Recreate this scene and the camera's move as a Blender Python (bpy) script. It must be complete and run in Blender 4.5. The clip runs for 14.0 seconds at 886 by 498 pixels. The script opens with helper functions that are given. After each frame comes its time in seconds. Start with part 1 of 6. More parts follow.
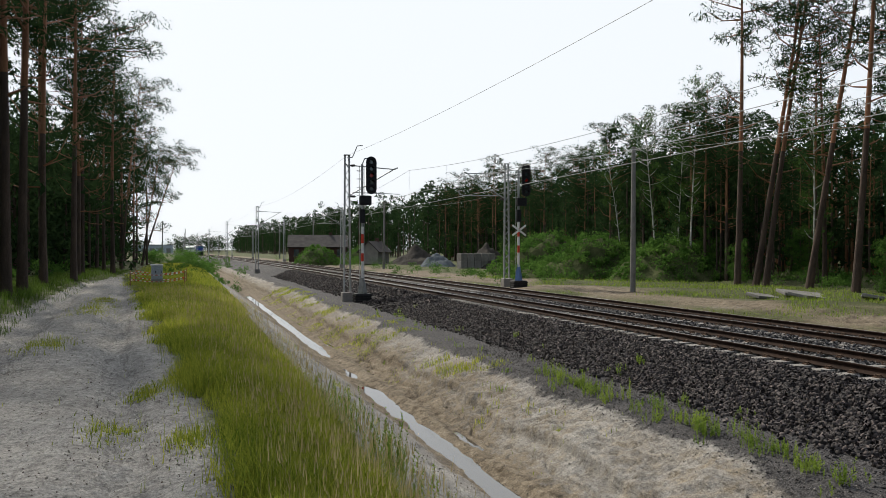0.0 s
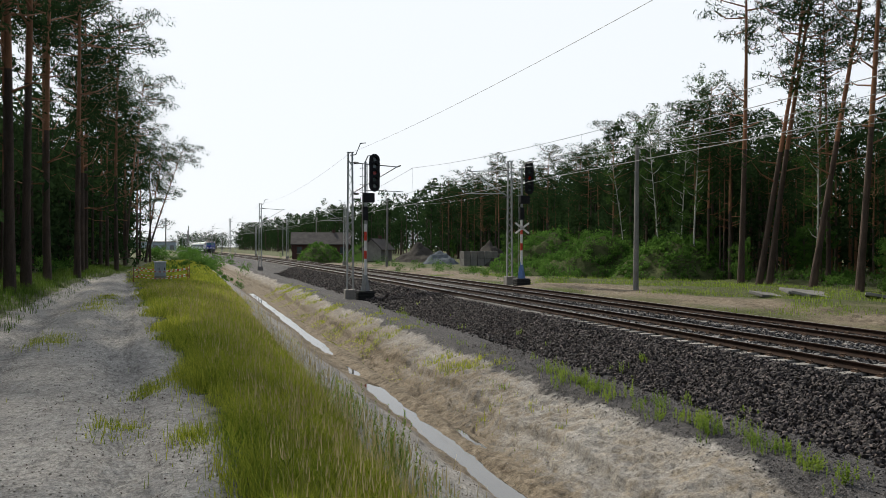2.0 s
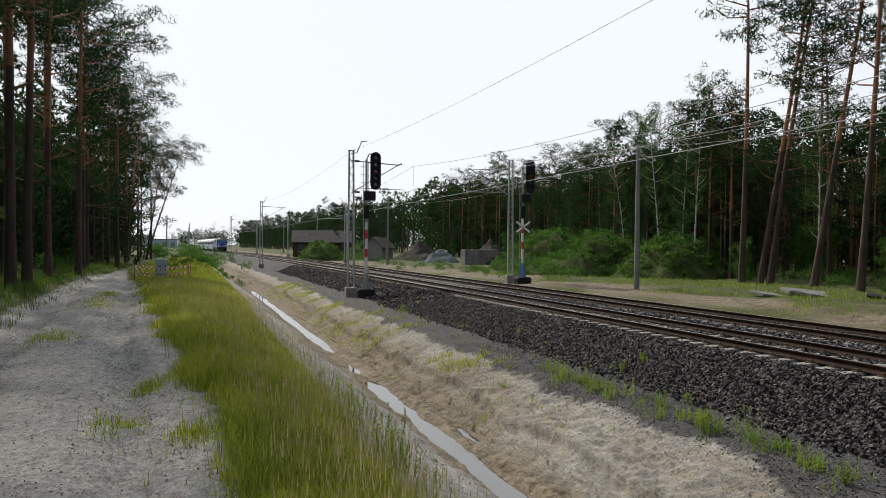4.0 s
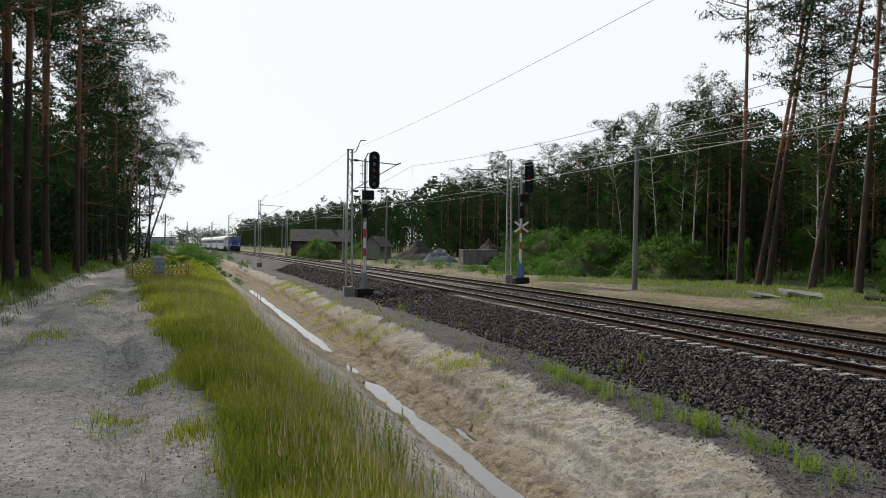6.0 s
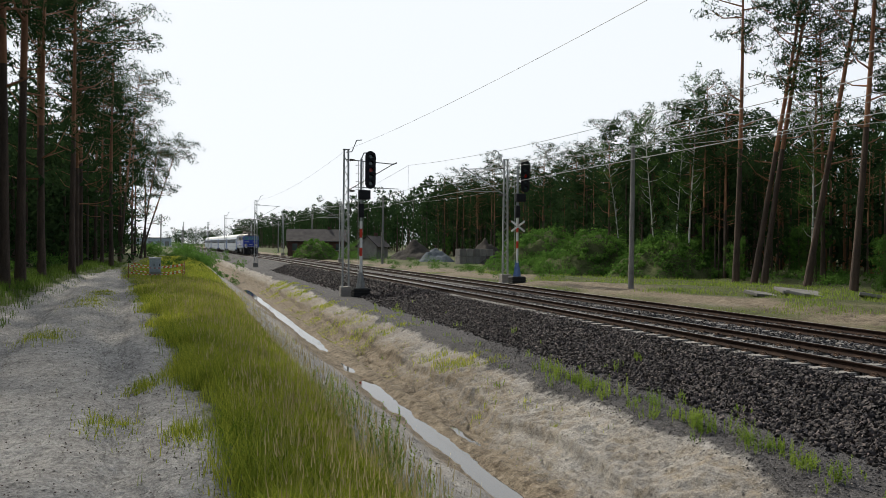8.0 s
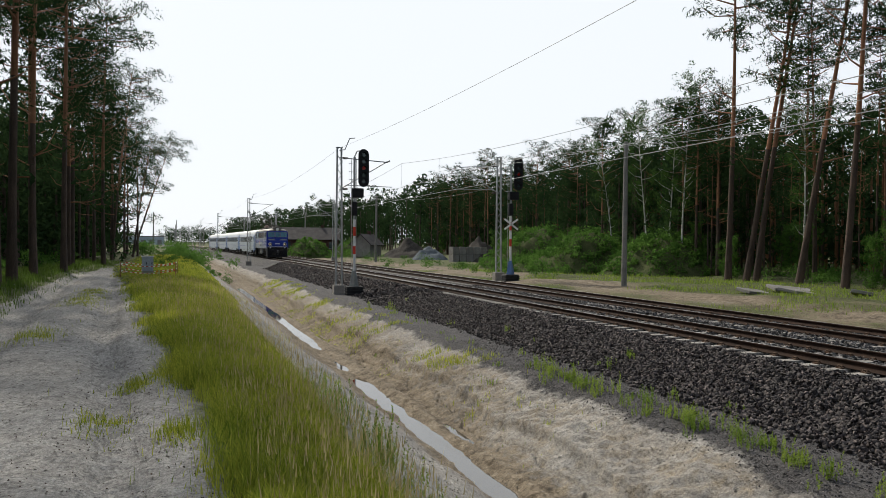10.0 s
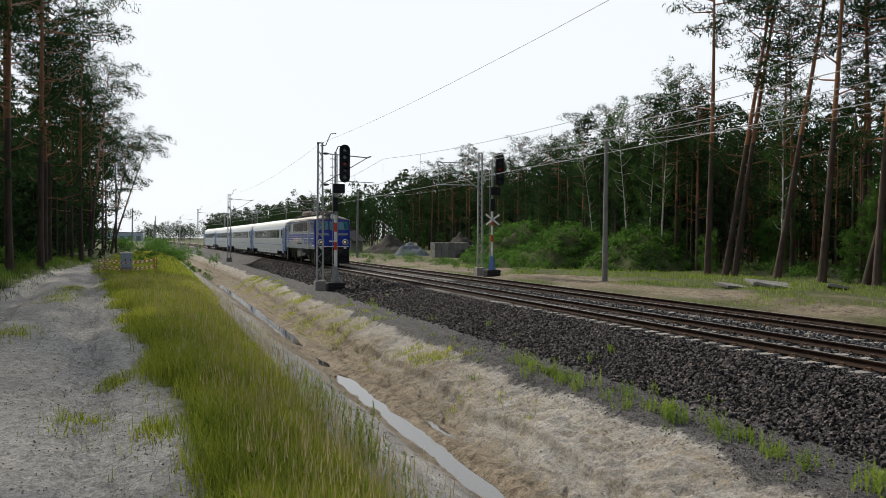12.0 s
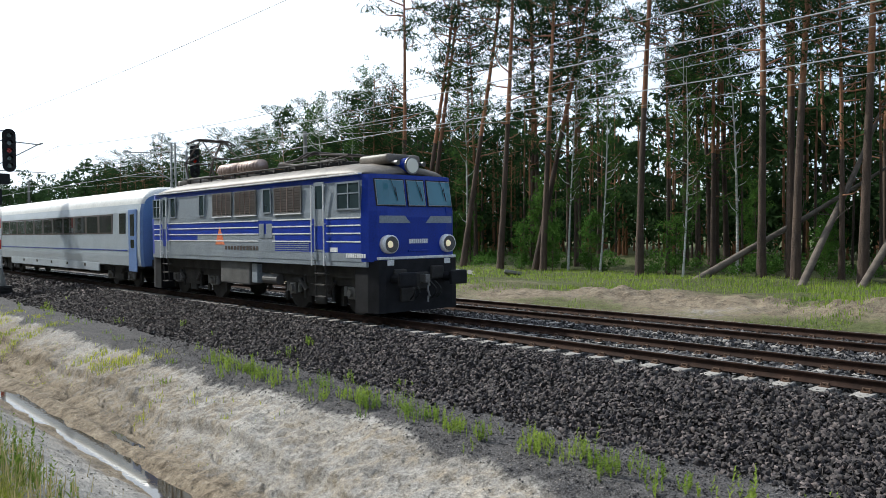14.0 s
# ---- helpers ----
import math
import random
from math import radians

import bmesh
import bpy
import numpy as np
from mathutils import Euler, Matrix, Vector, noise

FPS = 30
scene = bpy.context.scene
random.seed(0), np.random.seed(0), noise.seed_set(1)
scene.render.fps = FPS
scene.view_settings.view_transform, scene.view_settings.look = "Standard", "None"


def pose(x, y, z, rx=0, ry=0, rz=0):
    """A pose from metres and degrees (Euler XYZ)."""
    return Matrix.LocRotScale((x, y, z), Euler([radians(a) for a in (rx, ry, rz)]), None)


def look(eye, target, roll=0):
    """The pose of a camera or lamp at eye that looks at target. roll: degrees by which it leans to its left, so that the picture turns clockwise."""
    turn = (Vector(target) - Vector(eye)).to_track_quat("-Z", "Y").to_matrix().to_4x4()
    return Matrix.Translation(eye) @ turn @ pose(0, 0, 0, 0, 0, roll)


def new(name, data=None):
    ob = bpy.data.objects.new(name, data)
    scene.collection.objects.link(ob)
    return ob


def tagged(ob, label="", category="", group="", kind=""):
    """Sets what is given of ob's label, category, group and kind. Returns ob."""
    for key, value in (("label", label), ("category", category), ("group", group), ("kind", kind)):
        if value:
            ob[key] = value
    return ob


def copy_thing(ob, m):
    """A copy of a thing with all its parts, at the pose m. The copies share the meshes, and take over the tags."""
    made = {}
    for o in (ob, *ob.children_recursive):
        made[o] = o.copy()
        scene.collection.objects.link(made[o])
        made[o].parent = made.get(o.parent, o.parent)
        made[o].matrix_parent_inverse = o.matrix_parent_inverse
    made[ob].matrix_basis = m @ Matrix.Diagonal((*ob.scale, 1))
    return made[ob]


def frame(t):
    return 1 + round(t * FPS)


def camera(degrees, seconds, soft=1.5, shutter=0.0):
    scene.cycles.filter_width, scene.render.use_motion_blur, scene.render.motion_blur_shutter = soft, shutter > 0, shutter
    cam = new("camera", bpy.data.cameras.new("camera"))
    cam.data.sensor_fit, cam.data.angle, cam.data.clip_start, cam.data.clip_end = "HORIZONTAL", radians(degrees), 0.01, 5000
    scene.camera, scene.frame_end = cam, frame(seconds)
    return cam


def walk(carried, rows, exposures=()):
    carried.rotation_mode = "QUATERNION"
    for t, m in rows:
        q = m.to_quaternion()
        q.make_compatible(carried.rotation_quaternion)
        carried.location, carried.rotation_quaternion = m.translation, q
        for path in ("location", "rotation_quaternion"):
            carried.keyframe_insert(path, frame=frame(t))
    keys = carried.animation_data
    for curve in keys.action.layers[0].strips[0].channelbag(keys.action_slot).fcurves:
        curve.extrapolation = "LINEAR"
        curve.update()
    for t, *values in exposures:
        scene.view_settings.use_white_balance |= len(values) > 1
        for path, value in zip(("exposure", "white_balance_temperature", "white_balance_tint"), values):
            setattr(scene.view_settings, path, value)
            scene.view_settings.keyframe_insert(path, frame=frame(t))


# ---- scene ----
# x: to the right of the tracks' run, y: along the tracks, z = 0: top of the rails
cam = camera(60.0, 14.0, soft=0.7)
PATH = [
    (0.0, pose(0.000, -0.000, 2.276, 90.033, 0.070, -17.887)),
    (0.5, pose(-0.000, 0.000, 2.276, 90.035, 0.057, -17.829)),
    (1.0, pose(-0.001, 0.000, 2.276, 89.993, 0.008, -17.760)),
    (1.5, pose(-0.002, 0.001, 2.276, 89.932, -0.045, -17.699)),
    (2.0, pose(-0.002, 0.001, 2.276, 89.857, -0.083, -17.668)),
    (2.5, pose(-0.002, 0.001, 2.276, 89.842, -0.079, -17.644)),
    (3.0, pose(-0.002, 0.001, 2.276, 89.790, -0.139, -17.611)),
    (5.5, pose(-0.002, 0.000, 2.276, 89.728, -0.516, -17.701)),
    (6.0, pose(-0.001, 0.000, 2.276, 89.711, -0.576, -17.723)),
    (6.5, pose(-0.001, 0.000, 2.276, 89.736, -0.501, -17.764)),
    (7.0, pose(-0.000, 0.000, 2.276, 89.738, -0.518, -17.841)),
    (7.5, pose(0.000, -0.000, 2.276, 89.703, -0.445, -17.908)),
    (8.0, pose(0.001, -0.000, 2.276, 89.680, -0.395, -17.988)),
    (10.5, pose(0.007, -0.002, 2.276, 89.488, -0.330, -18.675)),
    (11.0, pose(0.009, -0.003, 2.276, 89.431, -0.338, -18.918)),
    (11.5, pose(0.011, -0.004, 2.276, 89.354, -0.288, -19.277)),
    (12.0, pose(0.016, -0.006, 2.276, 89.213, -0.180, -19.840)),
    (12.5, pose(0.024, -0.008, 2.276, 89.102, -0.042, -20.820)),
    (13.0, pose(0.049, -0.019, 2.276, 88.959, 0.219, -23.936)),
    (13.5, pose(0.101, -0.045, 2.276, 88.822, 0.561, -30.581)),
    (14.0, pose(0.179, -0.102, 2.276, 88.666, 0.556, -41.696)),
]
# the clip's camera opens up as it turns away from the bright sky
walk(cam, PATH, [(0.0, -0.28, 6300, 9), (12.0, -0.28, 6300, 9), (13.0, -0.10, 6100, 8), (14.0, 0.27, 5750, 7)])

# ---- world and sun ----
SUN_AZ, SUN_EL = radians(-16), radians(39)      # from +y, positive to the right
world = bpy.data.worlds.new("world")
scene.world = world
world.use_nodes = True
wn = world.node_tree
sky = wn.nodes.new("ShaderNodeTexSky")
sky.sky_type, sky.sun_disc = "NISHITA", False
sky.sun_elevation, sky.sun_rotation = SUN_EL, SUN_AZ
sky.dust_density, sky.air_density, sky.ozone_density = 1.5, 1.0, 1.0
# a thin bright veil of cloud over the blue, with soft breaks
veil_tc, veil_n, veil = wn.nodes.new("ShaderNodeTexCoord"), wn.nodes.new("ShaderNodeTexNoise"), wn.nodes.new("ShaderNodeMix")
veil_n.inputs["Scale"].default_value, veil_n.inputs["Detail"].default_value = 1.6, 5
# the haze glows towards the sun and thins out to blue away from it
veil_d = wn.nodes.new("ShaderNodeVectorMath")
veil_d.operation = "DOT_PRODUCT"
veil_d.inputs[1].default_value = (math.sin(SUN_AZ) * math.cos(SUN_EL), math.cos(SUN_AZ) * math.cos(SUN_EL), math.sin(SUN_EL))
veil_a = wn.nodes.new("ShaderNodeMath")
veil_a.operation, veil_a.inputs[1].default_value = "MULTIPLY_ADD", 0.5
veil_r = wn.nodes.new("ShaderNodeMapRange")
veil_r.inputs[1].default_value, veil_r.inputs[2].default_value, veil_r.inputs[3].default_value, veil_r.inputs[4].default_value = 0.32, 0.78, 0.22, 0.95
wn.links.new(veil_tc.outputs["Generated"], veil_n.inputs["Vector"])
wn.links.new(veil_tc.outputs["Generated"], veil_d.inputs[0])
wn.links.new(veil_n.outputs["Fac"], veil_a.inputs[0])
wn.links.new(veil_d.outputs["Value"], veil_a.inputs[2])
wn.links.new(veil_a.outputs[0], veil_r.inputs[0])
veil.data_type = "RGBA"
wn.links.new(veil_r.outputs[0], veil.inputs[0])
wn.links.new(sky.outputs[0], veil.inputs[6])
veil.inputs[7].default_value = (9.8, 10.0, 10.2, 1)
wn.links.new(veil.outputs[2], wn.nodes["Background"].inputs[0])
wn.nodes["Background"].inputs[1].default_value = 0.12
sun = new("sun", bpy.data.lights.new("sun", "SUN"))
sun.data.energy, sun.data.angle, sun.data.color = 5.0, radians(1.5), (1.0, 0.91, 0.76)
sun.matrix_world = look((0, 0, 0), (-math.sin(SUN_AZ) * math.cos(SUN_EL), -math.cos(SUN_AZ) * math.cos(SUN_EL), -math.sin(SUN_EL)))


# ---- materials ----
def ramp(nt, fac, stops):
    r = nt.nodes.new("ShaderNodeValToRGB")
    while len(r.color_ramp.elements) < len(stops):
        r.color_ramp.elements.new(0.5)
    for e, (p, c) in zip(r.color_ramp.elements, stops):
        e.position, e.color = p, (*c, 1)
    nt.links.new(fac, r.inputs[0])
    return r.outputs[0]


def noise_tex(nt, scale, detail=5, rough=0.6, stretch=None):
    tc = nt.nodes.new("ShaderNodeTexCoord")
    n = nt.nodes.new("ShaderNodeTexNoise")
    n.inputs["Scale"].default_value, n.inputs["Detail"].default_value, n.inputs["Roughness"].default_value = scale, detail, rough
    src = tc.outputs["Object"]
    if stretch:
        mp = nt.nodes.new("ShaderNodeMapping")
        mp.inputs["Scale"].default_value = stretch
        nt.links.new(src, mp.inputs[0])
        src = mp.outputs[0]
    nt.links.new(src, n.inputs["Vector"])
    return n.outputs["Fac"]


def mixc(nt, fac, a, b, mode="MIX"):
    m = nt.nodes.new("ShaderNodeMix")
    m.data_type, m.blend_type = "RGBA", mode
    for sock, v in ((m.inputs[0], fac), (m.inputs[6], a), (m.inputs[7], b)):
        if isinstance(v, (int, float)):
            sock.default_value = v
        elif isinstance(v, tuple):
            sock.default_value = (*v, 1)
        else:
            nt.links.new(v, sock)
    return m.outputs[2]


def mat(name, c1, c2, scale=2.0, fine=30.0, rough=0.85, bump=0.15, metal=0.0, stretch=None, vary=0.0, spec=0.4, depth=0.02):
    """Two colours mixed by a coarse noise, darkened and roughened by a fine one."""
    m = bpy.data.materials.new(name)
    m.use_nodes = True
    nt = m.node_tree
    b = nt.nodes["Principled BSDF"]
    coarse = noise_tex(nt, scale, 4, 0.6, stretch)
    grain = noise_tex(nt, fine, 6, 0.7, stretch)
    col = ramp(nt, coarse, [(0.32, c1), (0.68, c2)])
    col = mixc(nt, 0.75, col, ramp(nt, grain, [(0.3, (0.55, 0.55, 0.55)), (0.7, (1.25, 1.25, 1.25))]), "MULTIPLY")
    if vary:
        oi = nt.nodes.new("ShaderNodeObjectInfo")
        col = mixc(nt, 1.0, col, ramp(nt, oi.outputs["Random"], [(0.0, (1 - vary,) * 3), (1.0, (1 + vary,) * 3)]), "MULTIPLY")
    nt.links.new(col, b.inputs["Base Color"])
    b.inputs["Roughness"].default_value, b.inputs["Metallic"].default_value = rough, metal
    b.inputs["Specular IOR Level"].default_value = spec
    if bump:
        bp = nt.nodes.new("ShaderNodeBump")
        bp.inputs["Strength"].default_value, bp.inputs["Distance"].default_value = bump, depth
        nt.links.new(grain, bp.inputs["Height"])
        nt.links.new(bp.outputs[0], b.inputs["Normal"])
    return m


def leaf_mat(name, c1, c2, glow=0.45, island=0.6):
    """Leaves and needles: half of the light passes through them."""
    m = bpy.data.materials.new(name)
    m.use_nodes = True
    nt = m.node_tree
    nt.nodes.remove(nt.nodes["Principled BSDF"])
    geo = nt.nodes.new("ShaderNodeNewGeometry")
    big = noise_tex(nt, 0.6, 3)
    col = mixc(nt, island, ramp(nt, geo.outputs["Random Per Island"], [(0.0, c1), (1.0, c2)]), ramp(nt, big, [(0.35, c1), (0.65, c2)]))
    d, tl, mx = nt.nodes.new("ShaderNodeBsdfDiffuse"), nt.nodes.new("ShaderNodeBsdfTranslucent"), nt.nodes.new("ShaderNodeMixShader")
    nt.links.new(col, d.inputs[0])
    nt.links.new(col, tl.inputs[0])
    mx.inputs[0].default_value = glow
    nt.links.new(d.outputs[0], mx.inputs[1])
    nt.links.new(tl.outputs[0], mx.inputs[2])
    nt.links.new(mx.outputs[0], nt.nodes["Material Output"].inputs[0])
    return m


def glow_mat(name, c, strength):
    m = bpy.data.materials.new(name)
    m.use_nodes = True
    b = m.node_tree.nodes["Principled BSDF"]
    b.inputs["Base Color"].default_value = (*c, 1)
    b.inputs["Emission Color"].default_value, b.inputs["Emission Strength"].default_value = (*c, 1), strength
    b.inputs["Roughness"].default_value = 0.2
    return m


def stone_mat(name, dark, light):
    m = mat(name, dark, light, 12, 70, 0.85, 0.3)
    nt = m.node_tree
    b = nt.nodes["Principled BSDF"]
    geo = nt.nodes.new("ShaderNodeNewGeometry")
    old = b.inputs["Base Color"].links[0].from_socket
    tone = ramp(nt, geo.outputs["Random Per Island"], [(0.0, (0.45, 0.44, 0.45)), (0.45, (0.9, 0.88, 0.87)), (0.8, (1.3, 1.22, 1.18)), (1.0, (2.6, 2.4, 2.3))])
    nt.links.new(mixc(nt, 1.0, old, tone, "MULTIPLY"), b.inputs["Base Color"])
    return m


def ground_mat():
    """Sand, soil under grass, and fine gravel, mixed by what lies where on the plan."""
    m = bpy.data.materials.new("ground")
    m.use_nodes = True
    nt = m.node_tree
    b = nt.nodes["Principled BSDF"]
    at = nt.nodes.new("ShaderNodeVertexColor")
    at.layer_name = "cover"
    sep = nt.nodes.new("ShaderNodeSeparateColor")
    nt.links.new(at.outputs[0], sep.inputs[0])
    big, mid, fine = noise_tex(nt, 0.5, 6), noise_tex(nt, 4.0, 6, 0.7), noise_tex(nt, 45.0, 5, 0.75)
    sand = mixc(nt, 0.6, ramp(nt, big, [(0.35, (0.27, 0.255, 0.235)), (0.65, (0.37, 0.355, 0.33))]), ramp(nt, mid, [(0.30, (0.17, 0.155, 0.135)), (0.42, (0.31, 0.29, 0.265)), (0.66, (0.39, 0.37, 0.34))]))
    soil = ramp(nt, mid, [(0.3, (0.045, 0.055, 0.02)), (0.7, (0.11, 0.12, 0.045))])
    grav = ramp(nt, fine, [(0.34, (0.028, 0.027, 0.028)), (0.52, (0.078, 0.074, 0.075)), (0.70, (0.16, 0.152, 0.152))])
    wet = ramp(nt, mid, [(0.32, (0.085, 0.066, 0.044)), (0.46, (0.175, 0.14, 0.10)), (0.66, (0.28, 0.235, 0.175))])

    def edge(ch):
        a = nt.nodes.new("ShaderNodeMath")
        a.operation = "MULTIPLY_ADD"
        nt.links.new(mid, a.inputs[0])
        a.inputs[1].default_value = 0.9
        nt.links.new(sep.outputs[ch], a.inputs[2])
        r = nt.nodes.new("ShaderNodeMapRange")
        r.inputs[1].default_value, r.inputs[2].default_value = 0.82, 1.08
        nt.links.new(a.outputs[0], r.inputs[0])
        return r.outputs[0]
    col = mixc(nt, edge(2), sand, wet)
    col = mixc(nt, edge(1), col, grav)
    col = mixc(nt, edge(0), col, soil)
    lump = noise_tex(nt, 15.0, 4, 0.7)
    streak = noise_tex(nt, 2.2, 5, 0.65, (1.6, 0.22, 1.0))
    col = mixc(nt, 0.4, col, ramp(nt, streak, [(0.36, (0.58, 0.58, 0.60)), (0.5, (1.0, 1.0, 1.0)), (0.64, (1.22, 1.20, 1.16))]), "MULTIPLY")
    col = mixc(nt, 0.7, col, ramp(nt, lump, [(0.36, (0.5, 0.5, 0.5)), (0.5, (1.0, 1.0, 1.0)), (0.66, (1.25, 1.25, 1.25))]), "MULTIPLY")
    col = mixc(nt, 0.8, col, ramp(nt, fine, [(0.34, (0.45, 0.45, 0.45)), (0.5, (0.95, 0.95, 0.95)), (0.68, (1.35, 1.35, 1.35))]), "MULTIPLY")
    nt.links.new(col, b.inputs["Base Color"])
    b.inputs["Roughness"].default_value, b.inputs["Specular IOR Level"].default_value = 0.95, 0.2
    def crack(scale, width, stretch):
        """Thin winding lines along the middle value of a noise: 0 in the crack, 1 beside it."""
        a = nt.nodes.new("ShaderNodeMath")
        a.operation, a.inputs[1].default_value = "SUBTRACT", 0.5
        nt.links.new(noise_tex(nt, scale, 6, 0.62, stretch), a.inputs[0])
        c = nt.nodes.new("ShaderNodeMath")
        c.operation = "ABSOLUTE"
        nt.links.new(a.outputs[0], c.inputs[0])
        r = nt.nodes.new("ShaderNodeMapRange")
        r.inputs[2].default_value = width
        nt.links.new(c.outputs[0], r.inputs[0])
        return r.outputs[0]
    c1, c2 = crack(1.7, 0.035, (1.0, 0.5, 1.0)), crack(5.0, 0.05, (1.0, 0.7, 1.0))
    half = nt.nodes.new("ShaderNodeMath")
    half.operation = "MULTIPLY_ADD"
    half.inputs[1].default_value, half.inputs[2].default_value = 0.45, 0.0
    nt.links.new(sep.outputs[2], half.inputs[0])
    # darker along the cracks: the shade inside them is put into the colour
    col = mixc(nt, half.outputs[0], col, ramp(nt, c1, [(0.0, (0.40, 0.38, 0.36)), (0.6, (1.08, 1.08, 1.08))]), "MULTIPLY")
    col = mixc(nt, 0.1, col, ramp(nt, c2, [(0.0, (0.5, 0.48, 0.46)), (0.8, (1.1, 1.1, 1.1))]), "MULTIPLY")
    nt.links.new(col, b.inputs["Base Color"])
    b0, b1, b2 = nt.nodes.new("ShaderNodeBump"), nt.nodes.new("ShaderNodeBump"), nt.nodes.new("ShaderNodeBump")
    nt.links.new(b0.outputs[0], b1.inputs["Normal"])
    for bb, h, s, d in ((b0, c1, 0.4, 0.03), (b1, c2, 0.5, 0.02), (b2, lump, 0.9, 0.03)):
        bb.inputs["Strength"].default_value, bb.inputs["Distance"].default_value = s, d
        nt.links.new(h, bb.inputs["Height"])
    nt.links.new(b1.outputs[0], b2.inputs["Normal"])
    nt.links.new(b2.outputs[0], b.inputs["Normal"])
    return m


M = {}
M["ground"] = ground_mat()
M["stone"] = stone_mat("ballast stone", (0.029, 0.026, 0.027), (0.080, 0.070, 0.069))
M["rail"] = mat("rusty rail steel", (0.022, 0.013, 0.010), (0.048, 0.027, 0.019), 3, 40, 0.85, 0.15, 0.0, spec=0.15)
M["railtop"] = mat("polished rail head", (0.45, 0.43, 0.42), (0.6, 0.58, 0.56), 2, 30, 0.28, 0.02, 1.0)
M["concrete"] = mat("weathered concrete", (0.21, 0.195, 0.18), (0.31, 0.29, 0.265), 1.5, 35, 0.9, 0.2, vary=0.2)
M["oldconcrete"] = mat("stained old concrete", (0.15, 0.145, 0.135), (0.24, 0.23, 0.215), 1.5, 35, 0.9, 0.2, vary=0.1)
M["clip"] = mat("rusty steel fastener", (0.07, 0.045, 0.03), (0.12, 0.07, 0.045), 10, 60, 0.8, 0.2, 0.4)
M["galv"] = mat("galvanised steel", (0.30, 0.31, 0.31), (0.42, 0.43, 0.43), 3, 30, 0.55, 0.08, 0.6)
M["black"] = mat("matt black paint", (0.008, 0.008, 0.010), (0.018, 0.018, 0.021), 3, 40, 0.6, 0.05, spec=0.2)
M["red"] = mat("red paint", (0.50, 0.035, 0.02), (0.62, 0.06, 0.03), 4, 40, 0.5, 0.05)
M["white"] = mat("white paint", (0.70, 0.70, 0.68), (0.82, 0.82, 0.80), 4, 40, 0.5, 0.05)
M["pinebark"] = mat("pine bark", (0.046, 0.033, 0.026), (0.105, 0.071, 0.052), 1.2, 14, 0.95, 0.8, stretch=(3, 3, 0.6), vary=0.2, depth=0.05)
M["pinered"] = mat("upper pine bark", (0.20, 0.095, 0.05), (0.30, 0.145, 0.075), 1.2, 14, 0.95, 0.6, stretch=(3, 3, 0.6), vary=0.2, depth=0.04)
M["birchbark"] = mat("birch bark", (0.30, 0.29, 0.26), (0.62, 0.60, 0.56), 2.5, 9, 0.85, 0.4, stretch=(0.6, 0.6, 3), vary=0.1)
M["needles"] = leaf_mat("pine needles", (0.017, 0.035, 0.016), (0.048, 0.084, 0.030), 0.32)
M["birchleaf"] = leaf_mat("birch leaves", (0.035, 0.075, 0.02), (0.085, 0.15, 0.035), 0.4)
M["leaf"] = leaf_mat("shrub leaves", (0.035, 0.09, 0.018), (0.12, 0.22, 0.045), 0.5)
M["grass"] = leaf_mat("grass", (0.065, 0.135, 0.014), (0.52, 0.52, 0.075), 0.55, 0.3)
# darker copy of the grass, with the shade under the pines in its colour
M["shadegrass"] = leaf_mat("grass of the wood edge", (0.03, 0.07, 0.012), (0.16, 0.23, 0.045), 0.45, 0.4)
M["straw"] = leaf_mat("dry grass heads", (0.30, 0.24, 0.10), (0.55, 0.46, 0.24), 0.4, 0.3)
M["weed"] = leaf_mat("weeds", (0.10, 0.18, 0.03), (0.32, 0.40, 0.07), 0.5)


# ---- mesh helpers ----
def mesh_np(name, V, F, smooth=False):
    V, F = np.asarray(V, dtype=np.float32), np.asarray(F, dtype=np.int32)
    me = bpy.data.meshes.new(name)
    me.vertices.add(len(V))
    me.vertices.foreach_set("co", V.ravel())
    me.loops.add(F.size)
    me.loops.foreach_set("vertex_index", F.ravel())
    me.polygons.add(len(F))
    me.polygons.foreach_set("loop_start", np.arange(len(F), dtype=np.int32) * F.shape[1])
    me.update(calc_edges=True)
    if smooth:
        me.polygons.foreach_set("use_smooth", np.ones(len(F), dtype=bool))
    return me


def obj(name, me, material, parent=None, label=""):
    ob = new(name, me)
    for mm in (material if isinstance(material, (list, tuple)) else [material]):
        if len(me.materials) < 9 and mm.name not in [x.name for x in me.materials]:
            me.materials.append(mm)
    ob.parent = parent
    if label:
        ob["label"] = label
    return ob


def part(name, bm, material, parent=None, label="", smooth=False):
    me = bpy.data.meshes.new(name)
    bmesh.ops.recalc_face_normals(bm, faces=bm.faces)
    bm.to_mesh(me)
    bm.free()
    if smooth:
        me.polygons.foreach_set("use_smooth", np.ones(len(me.polygons), dtype=bool))
    return obj(name, me, material, parent, label)


def thing(name, m, label, category, group="", kind=""):
    ob = new(name)
    ob.matrix_basis = m
    return tagged(ob, label, category, group, kind)


def box(bm, x0, x1, y0, y1, z0, z1, bevel=0.0, m=None):
    tmp = bmesh.new()
    bmesh.ops.create_cube(tmp, size=1)
    for v in tmp.verts:
        v.co = Vector((x0 + (v.co.x + 0.5) * (x1 - x0), y0 + (v.co.y + 0.5) * (y1 - y0), z0 + (v.co.z + 0.5) * (z1 - z0)))
    if bevel:
        bmesh.ops.bevel(tmp, geom=list(tmp.edges), offset=bevel, segments=2, affect="EDGES", profile=0.6)
    join(bm, tmp, m)
    return bm


